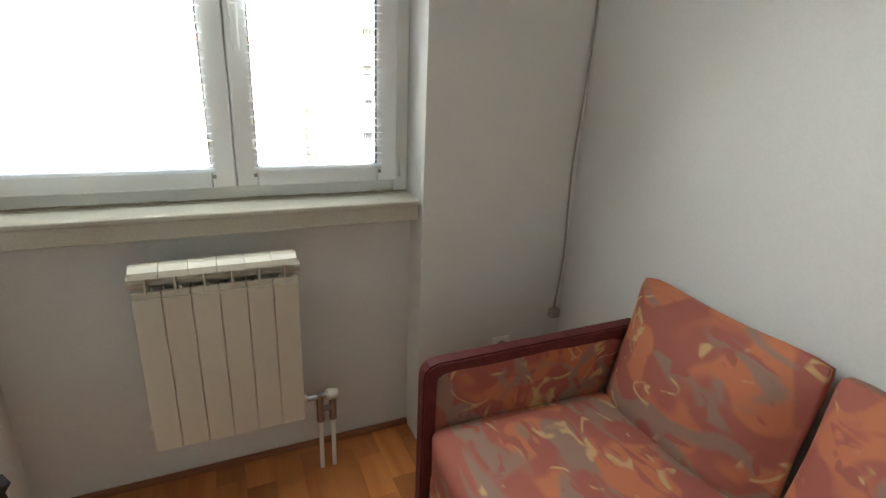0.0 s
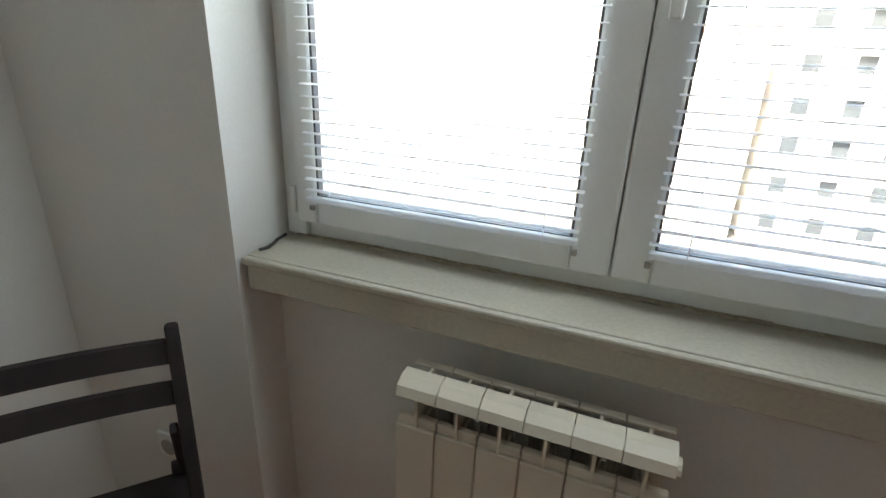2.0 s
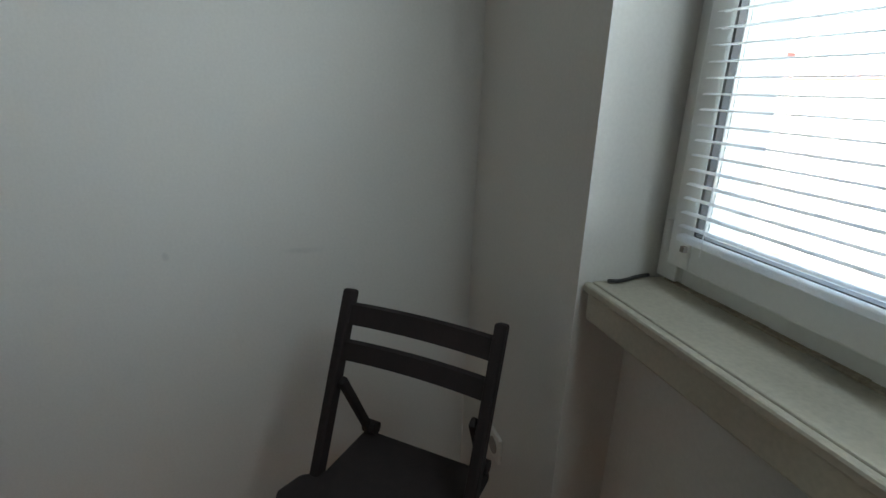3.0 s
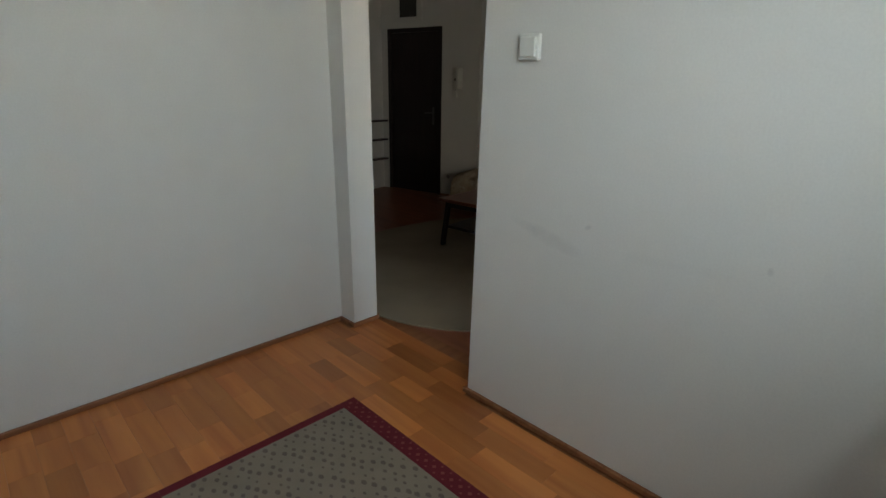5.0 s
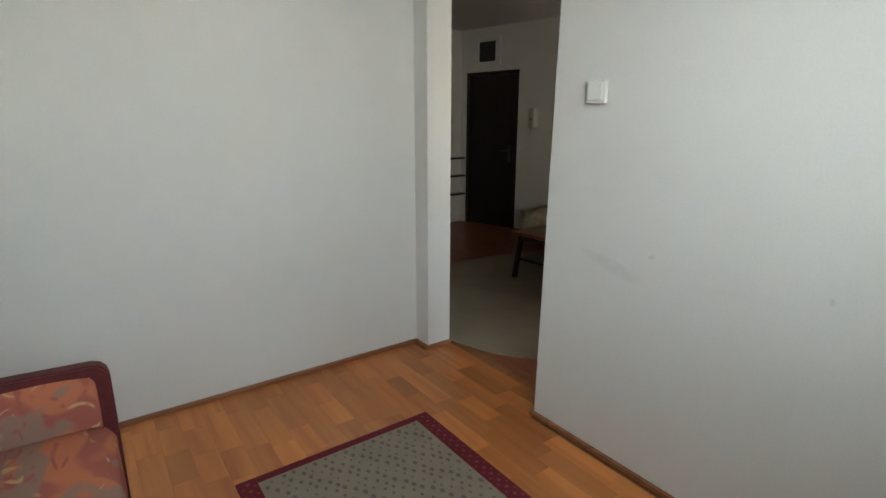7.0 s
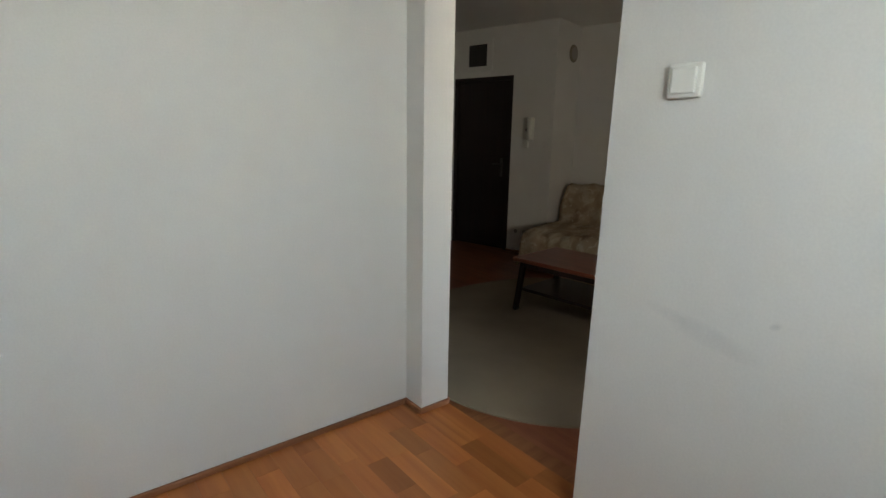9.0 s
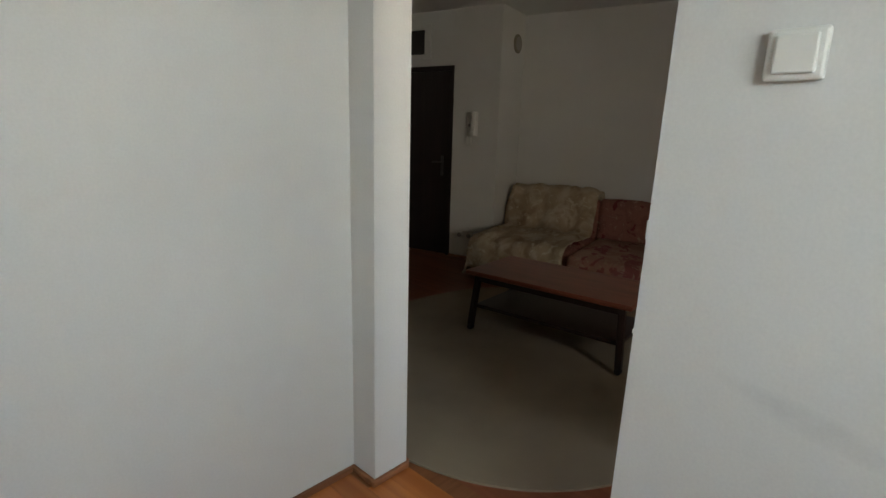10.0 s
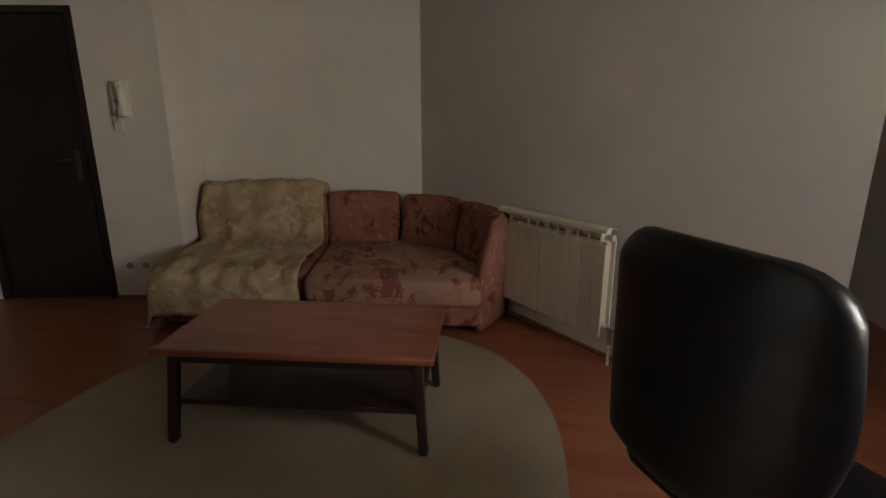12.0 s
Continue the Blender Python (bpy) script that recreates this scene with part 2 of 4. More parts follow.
def sweep(bm, pts, r, seg=10, caps=True):
    """A round bar along points; r may be a list."""
    pts = [Vector(p) for p in pts]
    rs = r if isinstance(r, (list, tuple)) else [r] * len(pts)
    rings = []
    for i, p in enumerate(pts):
        d = (pts[min(i + 1, len(pts) - 1)] - pts[max(i - 1, 0)]).normalized()
        side = d.cross(Vector((0, 0, 1)) if abs(d.z) < 0.9 else Vector((1, 0, 0))).normalized()
        up = side.cross(d)
        rings.append([bm.verts.new(p + rs[i] * (math.cos(2 * math.pi * k / seg) * side + math.sin(2 * math.pi * k / seg) * up)) for k in range(seg)])
    for a, b in zip(rings, rings[1:]):
        for k in range(seg):
            bm.faces.new((a[k], a[(k + 1) % seg], b[(k + 1) % seg], b[k]))
    if caps:
        bm.faces.new(rings[0])
        bm.faces.new(rings[-1])
    bmesh.ops.recalc_face_normals(bm, faces=bm.faces)
    return bm


def bar(bm, p0, p1, w, d, bevel=0.004, face=(0, 1, 0)):
    """A square bar from p0 to p1: w across, d along the way that face points."""
    p0, p1, face = Vector(p0), Vector(p1), Vector(face)
    z = (p1 - p0).normalized()
    x = face.cross(z).normalized()
    y = z.cross(x)
    m = Matrix((x, y, z)).transposed().to_4x4()
    m.translation = (p0 + p1) / 2
    t = bmesh.new()
    h = (p1 - p0).length
    box(t, -w / 2, -d / 2, -h / 2, w / 2, d / 2, h / 2, bevel)
    t.transform(m)
    me = bpy.data.meshes.new("tmp")
    t.to_mesh(me)
    bm.from_mesh(me)
    bpy.data.meshes.remove(me)
    t.free()
    return bm


def puff(bm, x0, y0, z0, x1, y1, z1, swell=0.03, n=10, round_=0.05, wob=0.006, seed=0):
    """A stuffed cushion: a grid box with round edges, swollen faces and slight dents."""
    r = bmesh.ops.create_cube(bm, size=2.0)
    vs = r["verts"]
    es = list({e for v in vs for e in v.link_edges})
    bmesh.ops.subdivide_edges(bm, edges=es, cuts=n, use_grid_fill=True)
    c = Vector(((x0 + x1) / 2, (y0 + y1) / 2, (z0 + z1) / 2))
    h = Vector(((x1 - x0) / 2, (y1 - y0) / 2, (z1 - z0) / 2))
    for v in bm.verts:
        u = v.co.copy()
        inner = Vector([max(-1 + round_ / h[i], min(1 - round_ / h[i], u[i])) for i in range(3)])
        q = Vector([u[i] * h[i] for i in range(3)])
        k = Vector([inner[i] * h[i] for i in range(3)])
        d = q - k
        if d.length > 1e-6:
            q = k + d.normalized() * min(d.length, round_)
        f = [(1 - u[i] ** 2) for i in range(3)]
        g = Vector((u.x ** 5 * f[1] * f[2], u.y ** 5 * f[0] * f[2], u.z ** 5 * f[0] * f[1])) * swell
        nz = noise.noise_vector((q + Vector((seed * 3.1, seed, 0))) * 7) * wob
        v.co = c + q + g + nz
    for f in bm.faces:
        f.smooth = True
    return bm


def part(name, bm, material_, parent=None, label="", smooth=False):
    me = bpy.data.meshes.new(name)
    if smooth:
        for f in bm.faces:
            f.smooth = True
    bm.to_mesh(me)
    bm.free()
    me.materials.append(material_)
    ob = new(name, me)
    if parent:
        ob.parent = parent
    if label:
        ob["label"] = label
    return ob


def thing(name, x, y, z, label, category, rz=0.0, group="", kind=""):
    ob = new(name)
    ob.empty_display_size = 0.1
    ob.matrix_world = pose(x, y, z, 0, 0, rz)
    return tagged(ob, label, category, group, kind)


def structure(name, bm, material_, label, category, parent=None):
    return tagged(part(name, bm, material_, parent), label, category, kind="structure")


# ---------------------------------------------------------------- plan
EAST = 2.54          # bedroom east wall
NORTH = 2.985        # bedroom north wall beside the window
NICHE = 3.11         # back of the window niche
OUT = 3.36           # outside face of the north wall
NX0, NX1 = 0.585, 1.89   # niche
CEILZ = 2.62
D0, D1 = 0.135, 1.064    # doorway along the west wall
WT = 0.168           # its thickness
SILLZ = 1.01
WTOP = 2.38          # window head
TILT = 12.0
LC = Vector((-4.10, -0.13))
LU = Vector((math.sin(radians(TILT)), -math.cos(radians(TILT))))
LV = Vector((math.cos(radians(TILT)), math.sin(radians(TILT))))


def living(u, v):
    """Plan point of the living room: u along the couch wall from its corner, v out from it."""
    return tuple(LC + LU * u + LV * v)


S45 = Vector((0.722, 0.692))
SN = Vector((0.692, -0.722))

# bedroom shell
b = boxed(-WT, -3.9, 0, 0, D0, CEILZ)
structure("wall_west_south", b, PAINT, "unseen white wall added to close the living room beside the doorway", "wall")
bm = boxed(-WT, D1, 0, 0, OUT, CEILZ)
for v in bm.verts:
    if v.co.y < D1 + 0.01 and v.co.z > 1 and v.co.x > -0.01:
        v.co.y += 0.045          # the jamb leans a little
structure("wall_west", bm, WESTPAINT, "unseen white wall added to close the living room with scuffs and a light switch", "wall")
structure("wall_west_lintel", boxed(-WT, D0, 2.14, 0, D1 + 0.04, CEILZ), PAINT, "unseen white wall added to close the living room above the doorway", "wall")
structure("wall_south", boxed(0, -0.15, 0, EAST + 0.15, 0, CEILZ), PAINT, "plain unseen white wall added to close the living room", "wall")
structure("wall_east", boxed(EAST, 0, 0, EAST + 0.15, OUT, CEILZ), PAINT, "unseen white wall added to close the living room behind the sofa", "wall")
structure("wall_north_west", boxed(0, NORTH, 0, NX0, OUT, CEILZ), PAINT, "white painted pier beside the window niche", "wall")
structure("wall_north_east", boxed(NX1, NORTH, 0, EAST, OUT, CEILZ), PAINT, "white painted pier beside the window niche", "wall")
structure("wall_north_below", boxed(NX0, NICHE, 0, NX1, OUT, 0.95), PAINT, "white wall below the window, behind the radiator", "wall")
structure("wall_north_above", boxed(NX0, NORTH + 0.03, WTOP, NX1, OUT, CEILZ), PAINT, "white wall above the window", "wall")

# living room shell
DV = 0.565
PU = 1.80
bm = bmesh.new()
prism(bm, [living(-0.05, -0.2), living(PU, -0.2), living(PU, 0), living(-0.05, 0)], 0, CEILZ)
structure("wall_living_couch", bm, PAINT, "off-unseen white wall added to close the living room behind the couch", "wall")
DU0, DU1 = 2.338, 3.195
bm = bmesh.new()
prism(bm, [living(PU, -0.2), living(DU0, -0.2), living(DU0, DV), living(PU, DV)], 0, CEILZ)
structure("wall_living_pillar", bm, PAINT, "off-white painted pier beside the front door", "wall")
bm = bmesh.new()
prism(bm, [living(DU0, -0.2), living(DU1, -0.2), living(DU1, DV), living(DU0, DV)], 2.07, CEILZ)
prism(bm, [living(DU1, -0.2), living(4.3, -0.2), living(4.3, DV), living(DU1, DV)], 0, CEILZ)
prism(bm, [living(DU0, -0.2), living(DU1, -0.2), living(DU1, DV - 0.12), living(DU0, DV - 0.12)], 0, 2.07)
structure("wall_living_door", bm, PAINT, "off-unseen white wall added to close the living room round the front door", "wall")
SU = 3.30
bm = bmesh.new()
prism(bm, [living(SU, DV - 0.3), living(SU + 0.15, DV - 0.3), living(SU + 0.15, 2.3), living(SU, 2.3)], 0, CEILZ)
structure("wall_living_side", bm, PAINT, "off-white painted side wall of the entrance", "wall")
a0 = LC - S45 * 0.1
a1 = LC + S45 * 3.05
bm = bmesh.new()
prism(bm, [tuple(a0), tuple(a1), tuple(a1 - SN * 0.12 - S45 * 0.15), tuple(a0 - SN * 0.12)], 0, CEILZ)
structure("wall_living_slanted", bm, PAINT, "off-white slanted wall behind the long radiator", "wall")
# Unseen walls, added to close the living room and keep the sun out.
FARX = -5.0
structure("wall_living_far_west", boxed(FARX - 0.15, a0.y - 0.1, 0, FARX, NICHE, CEILZ), PAINT, "unseen white wall added to close the living room", "wall")
structure("wall_living_far_south", boxed(FARX, a0.y - 0.1, 0, LC.x - 0.03, a0.y + 0.05, CEILZ), PAINT, "unseen white wall added to close the living room", "wall")
structure("wall_living_south", boxed(-4.0, -3.9, 0, -WT, -3.75, CEILZ), PAINT, "unseen white wall added to close the living room", "wall")
plan = [(EAST + 0.15, -0.15), (EAST + 0.15, OUT), (FARX - 0.15, OUT), (FARX - 0.15, a0.y - 0.1), living(0.0, -0.2), living(4.0, -0.2), (-3.3, -3.9), (0.0, -3.9), (0.0, -0.15)]
structure("ceiling", prism(bmesh.new(), plan, CEILZ, CEILZ + 0.2), CEIL, "white painted ceiling", "ceiling")
structure("floor", prism(bmesh.new(), plan, -0.25, -0.006), SKIRT, "orange-brown parquet floor of short strips", "floor")
# north wall of the living room, with its window
LX0, LX1 = -0.72, -0.22
bm = bmesh.new()
box(bm, FARX - 0.15, NICHE, 0, -WT, OUT, 1.0)
box(bm, FARX - 0.15, NICHE, 1.9, -WT, OUT, CEILZ)
box(bm, FARX - 0.15, NICHE, 1.0, LX0, OUT, 1.9)
box(bm, LX1, NICHE, 1.0, -WT, OUT, 1.9)
structure("wall_living_north", bm, PAINT, "unseen white wall added to close the living room with a window opening", "wall")

# ---------------------------------------------------------------- outside
structure("ground", boxed(-900, -900, -12.2, 900, 900, -12), GROUNDM, "grey street surface far below the window", "ground")


def apartment_block(x, y, w, d, storeys, rz, label, glazing):
    h = storeys * 2.9 + 0.8
    t = thing("apartment_building", x, y, -12, label, "building", rz, "buildings across the street")
    part("wall", boxed(-w / 2, 0, 0, w / 2, d, h), CONCRETE, t)
    part("roof", boxed(-w / 2 - 0.3, -0.4, h, w / 2 + 0.3, d + 0.3, h + 0.35), FACRED, t)
    wm = bmesh.new()
    box(wm, -0.65, -0.06, 0, 0.65, 0.05, 1.4, 0.03, 1)
    part("frame", wm, PVC)
    first = scene.collection.objects[-1]
    me = first.data
    bpy.data.objects.remove(first)
    gm = bpy.data.meshes.new("pane")
    g = boxed(-0.55, -0.09, 0.1, 0.55, -0.05, 1.3)
    g.to_mesh(gm)
    g.free()
    gm.materials.append(glazing)
    bmsh = boxed(-1.5, -1.1, 0, 1.5, 0.02, 1.0, 0.03, 1)
    bme = bpy.data.meshes.new("balcony")
    bmsh.to_mesh(bme)
    bmsh.free()
    bme.materials.append(CONCRETE)
    n = int(w / 3.2)
    for s in range(storeys):
        for i in range(n):
            px = -w / 2 + w * (i + 0.5) / n
            wo = new("window", me)
            wo.parent = t
            wo.location = (px, 0, 1.2 + s * 2.9)
            po = new("pane", gm)
            po.parent = wo
            if i % 3 == 1 and s > 0:
                bo = new("balcony", bme)
                bo.parent = t
                bo.location = (px, 0, s * 2.9 + 0.1)
    return t


apartment_block(-15, 46, 47, 12, 5, 0, "low pale apartment block with washed-out windows and red roof", FACPALE)
apartment_block(24, 47, 29, 12, 8, 0, "tall pale rendered apartment block with dark windows and balconies", FACWIN)
apartment_block(-56, 41.5, 26, 12, 6, 12, "pale rendered apartment block with rows of windows", FACWIN)

# ---------------------------------------------------------------- window
win = tagged(new("window_1"), "white plastic double window with venetian blinds, closed", "window", kind="structure")
FY0, FY1 = NICHE + 0.028, NICHE + 0.10
X0, XM, X1 = 0.592, 1.298, 1.883
bm = bmesh.new()
box(bm, X0 - 0.006, FY0 + 0.015, SILLZ + 0.005, X0 + 0.045, FY1, WTOP, 0.004)
box(bm, X1 - 0.045, FY0 + 0.015, SILLZ + 0.005, X1 + 0.006, FY1, WTOP, 0.004)
box(bm, X0 - 0.004, FY0 + 0.032, 0.952, X1 + 0.004, FY1, SILLZ + 0.045, 0.004)
box(bm, XM - 0.03, FY0 + 0.034, SILLZ, XM + 0.03, FY1 - 0.001, WTOP, 0.004)
box(bm, X0, FY0 + 0.015, WTOP - 0.045, X1, FY1, WTOP, 0.004)
part("window_frame", bm, PVC, win)


def sash(x0, x1, g0, g1, name):
    z0, z1, gz0, gz1 = SILLZ + 0.047, WTOP - 0.03, 1.118, WTOP - 0.10
    s = bmesh.new()
    y0, y1 = FY0 - 0.012, FY1 - 0.02
    box(s, x0, y0, z0, g0, y1, z1, 0.006)
    box(s, g1, y0, z0, x1, y1, z1, 0.006)
    box(s, g0, y0 + 0.001, z0, g1, y1, gz0, 0.004)
    box(s, g0, y0 + 0.001, gz1, g1, y1, z1, 0.004)
    so = part(name, s, PVC, win)
    k = bmesh.new()
    for a in ((g0 - 0.001, y0 + 0.004, gz0, g0 + 0.004, y0 + 0.02, gz1), (g1 - 0.004, y0 + 0.004, gz0, g1 + 0.001, y0 + 0.02, gz1),
              (g0, y0 + 0.004, gz0 - 0.001, g1, y0 + 0.02, gz0 + 0.004)):
        box(k, *a)
    part("seal", k, GASKET, so)
    p = part("pane", boxed(g0, y0 + 0.03, gz0, g1, y0 + 0.034, gz1), GLASS, so)
    p.visible_shadow = False
    return so


s1 = sash(X0 + 0.045, XM - 0.0012, 0.689, 1.226, "sash")
s2 = sash(XM + 0.0012, X1 - 0.045, 1.364, 1.765, "sash")
hb = bmesh.new()
box(hb, 1.312, FY0 - 0.024, 1.56, 1.342, FY0 - 0.011, 1.63, 0.005)
bar(hb, (1.327, FY0 - 0.05, 1.60), (1.327, FY0 - 0.055, 1.47), 0.02, 0.014, 0.005)
sweep(hb, [(1.327, FY0 - 0.02, 1.60), (1.327, FY0 - 0.055, 1.60)], 0.008, 8)
part("window_handle", hb, PVC, s2)
for hx in (X0 + 0.022, X1 - 0.022):
    part("hinge", sweep(bmesh.new(), [(hx, FY0 + 0.006, 1.07), (hx, FY0 + 0.006, 1.13)], 0.007, 8), PVC, win)

def blind(g0, g1, label):
    """A venetian blind hung in front of one pane."""
    y = FY0 - 0.026
    t = tagged(new("venetian_blind"), label, "blind", "window blinds")
    w0, w1 = g0 - 0.012, g1 + 0.012
    part("headrail", boxed(w0, y - 0.013, WTOP - 0.115, w1, y + 0.012, WTOP - 0.088, 0.003), BLINDM, t)
    part("bottom_rail", boxed(w0, y - 0.009, 1.112, w1, y + 0.009, 1.124, 0.003), BLINDM, t)
    sm = bmesh.new()
    pts = [(-0.008, -0.0010), (-0.004, 0.0005), (0.0, 0.0010), (0.004, 0.0005), (0.008, -0.0010)]
    lo = [[sm.verts.new((x, a, c)) for a, c in pts] for x in (w0, w1)]
    hi = [[sm.verts.new((x, a, c + 0.0008)) for a, c in pts] for x in (w0, w1)]
    for i in range(4):
        sm.faces.new((lo[0][i], lo[0][i + 1], lo[1][i + 1], lo[1][i]))
        sm.faces.new((hi[0][i], hi[1][i], hi[1][i + 1], hi[0][i + 1]))
    me = bpy.data.meshes.new("slat")
    sm.to_mesh(me)
    sm.free()
    me.materials.append(BLINDM)
    k = 0
    z = 1.138
    while z < WTOP - 0.125:
        o = new("slat", me)
        o.parent = t
        o.location = (0, y, z)
        o.rotation_euler = (radians(2 + 1.5 * math.sin(k * 2.3)), 0, 0)
        z += 0.0235
        k += 1
    for cx in (w0 + 0.06, w1 - 0.06):
        part("ladder_cord", sweep(bmesh.new(), [(cx, y - 0.01, 1.10), (cx, y - 0.01, WTOP - 0.10)], 0.0008, 5), BLINDM, t)
    for cx in (w0 + 0.004, w1 - 0.004):
        part("clip", boxed(cx - 0.005, y + 0.004, 1.090, cx + 0.005, y + 0.014, 1.101, 0.002), CORDM, t, "small grey corner clip")
    return t


blind(0.689, 1.226, "white venetian blind with open slats on the wide sash")
blind(1.364, 1.765, "white venetian blind with open slats on the narrow sash")

bm = boxed(NX0 + 0.012, 3.0, 0.938, NX1 - 0.012, FY0 + 0.03, SILLZ - 0.012, 0.005)
sill = structure("window_sill", bm, SILLM, "cream painted deep window sill with a worn front edge", "sill")
part("sill_board", boxed(NX0 + 0.004, 3.012, SILLZ - 0.011, NX1 - 0.004, FY0 + 0.026, SILLZ, 0.003), SILLM, sill)
part("sill_nosing", boxed(NX0 + 0.006, 2.993, SILLZ - 0.018, NX1 - 0.006, 3.0085, SILLZ + 0.001, 0.005), SILLM, sill)
dj = bmesh.new()
rg = random.Random(3)
x = NX0 + 0.02
while x < NX1 - 0.03:
    w = rg.uniform(0.02, 0.07)
    box(dj, x, FY0 + 0.022 - rg.uniform(0.001, 0.006), SILLZ, min(x + w, NX1 - 0.01), FY0 + 0.034, SILLZ + rg.uniform(0.002, 0.005), 0.001, 1)
    x += w
part("joint_dirt", dj, GRIME, sill, "brown grime in the sill joint")


# ---------------------------------------------------------------- radiators
def radiator(t, n, pitch, z0, z1, depth):
    """An aluminium column radiator along +x, its back at y = 0 and its front at y = -depth."""
    for i in range(n):
        x0 = i * pitch + 0.0009
        x1 = (i + 1) * pitch - 0.0009
        s = bmesh.new()
        box(s, x0, -depth, z0, x1, -depth + 0.010, z1 - 0.092, 0.0025)
        box(s, x0 + 0.026, -depth + 0.010, z0 + 0.02, x1 - 0.026, -0.012, z1 - 0.092, 0.004)
        box(s, x0, -0.02, z0 + 0.01, x1, -0.008, z1 - 0.06, 0.003)
        prof = [(-depth - 0.002, z1 - 0.030), (-depth + 0.004, z1 - 0.012), (-depth + 0.022, z1 - 0.001), (-depth + 0.046, z1), (-depth + 0.050, z1 - 0.008), (-depth + 0.026, z1 - 0.012), (-depth + 0.012, z1 - 0.030)]
        lo = [s.verts.new((x0, y, z)) for y, z in prof]
        hi = [s.verts.new((x1, y, z)) for y, z in prof]
        s.faces.new(lo)
        s.faces.new(hi[::-1])
        for k in range(len(prof)):
            s.faces.new((lo[k], hi[k], hi[(k + 1) % len(prof)], lo[(k + 1) % len(prof)]))
        xm = (x0 + x1) / 2
        box(s, xm - 0.003, -depth + 0.012, z1 - 0.110, xm + 0.003, -0.012, z1 - 0.014, 0.001)
        box(s, xm - 0.003, -depth + 0.003, z1 - 0.110, xm + 0.003, -depth + 0.014, z1 - 0.031, 0.001)
        box(s, x0, -0.026, z1 - 0.018, x1, -0.010, z1 - 0.011, 0.002)
        box(s, x0, -depth + 0.008, z1 - 0.094, x1, -depth + 0.022, z1 - 0.074, 0.003)
        bmesh.ops.recalc_face_normals(s, faces=s.faces)
        part("radiator_section", s, RADM, t)
    for zz in (z1 - 0.055, z0 + 0.05):
        part("manifold", sweep(bmesh.new(), [(-0.012, -depth / 2, zz), (n * pitch + 0.012, -depth / 2, zz)], 0.018, 12), RADM, t)


rad = thing("radiator", 0.985, NICHE - 0.088, 0, "ivory six-section aluminium radiator mounted under the window", "radiator")
radiator(rad, 6, 0.0765, 0.27, 0.882, 0.105)
for bx in (0.115, 0.345):
    part("wall_bracket", boxed(bx, -0.03, 0.75, bx + 0.02, 0.089, 0.78, 0.003), RADM, rad)
vb = bmesh.new()
VX = 6 * 0.0765 + 0.06
sweep(vb, [(VX - 0.065, -0.05, 0.315), (VX, -0.05, 0.315), (VX + 0.02, -0.05, 0.315)], 0.012, 10)
sweep(vb, [(VX, -0.05, 0.325), (VX, -0.05, 0.21)], 0.014, 10)
sweep(vb, [(VX + 0.045, -0.05, 0.30), (VX + 0.045, -0.05, 0.21)], 0.014, 10)
sweep(vb, [(VX, -0.05, 0.26), (VX + 0.045, -0.05, 0.26)], 0.011, 10)
part("valve", vb, CHROME, rad, "worn chrome valve")
part("valve_knob", sweep(bmesh.new(), [(VX + 0.02, -0.05, 0.315), (VX + 0.03, -0.05, 0.315), (VX + 0.065, -0.05, 0.317)], [0.012, 0.021, 0.018], 14), RADM, rad, "cream plastic valve knob")
for px in (VX, VX + 0.045):
    part("pipe", sweep(bmesh.new(), [(px, -0.05, 0.27), (px, -0.05, 0.0)], 0.008, 10), PVC, rad, "thin white pipe into the floor")


# ---------------------------------------------------------------- bedroom sofa
SX, SY0, SY1 = 1.72, 0.665, 2.62
sofa = thing("sofa", SX - 0.028, SY0, 0, "orange patterned sofa with red-brown wooden arm frames", "sofa", -2.0)
SD = EAST - 0.055 - SX
SL = SY1 - SY0


def arm(y, side):
    """A wooden arm frame round a padded panel; side is the way out from the seat."""
    f = bmesh.new()
    prof = [(-0.022, 0.0), (-0.022, 0.575), (-0.016, 0.60), (0.0, 0.618), (0.025, 0.626), (SD, 0.645), (SD, 0.600), (0.045, 0.583), (0.026, 0.57), (0.024, 0.0)]
    lo = [f.verts.new((x, y - 0.026, z)) for x, z in prof]
    hi = [f.verts.new((x, y + 0.026, z)) for x, z in prof]
    f.faces.new(lo)
    f.faces.new(hi[::-1])
    for k in range(len(prof)):
        f.faces.new((lo[k], hi[k], hi[(k + 1) % len(prof)], lo[(k + 1) % len(prof)]))
    bmesh.ops.recalc_face_normals(f, faces=f.faces)
    bmesh.ops.bevel(f, geom=[e for e in f.edges if abs(e.verts[0].co.y - e.verts[1].co.y) < 1e-4], offset=0.006, segments=2, affect="EDGES")
    box(f, SD - 0.05, y - 0.024, 0.0, SD - 0.005, y + 0.024, 0.605, 0.005)
    box(f, 0.02, y - 0.02, 0.07, SD - 0.03, y + 0.02, 0.12, 0.005)
    a = part("arm_frame", f, REDWOOD, sofa, "red-brown stained wooden arm")
    p = puff(bmesh.new(), 0.022, y - side * 0.012 - 0.022, 0.115, SD - 0.04, y - side * 0.012 + 0.022, 0.595, 0.012, 10, 0.02)
    part("arm_panel", p, SOFAM, a)


arm(0.03, -1)
arm(SL - 0.03, 1)
part("base", boxed(0.035, 0.06, 0.06, SD, SL - 0.06, 0.24, 0.015), SOFAM, sofa)
part("rail", boxed(0.012, 0.056, 0.05, 0.035, SL - 0.056, 0.11, 0.005), REDWOOD, sofa)
NS = 3
CW = (SL - 0.13) / NS
part("seat", puff(bmesh.new(), -0.012, 0.062, 0.20, SD - 0.05, SL - 0.062, 0.435, 0.022, 26, 0.055, 0.007), SOFAM, sofa)
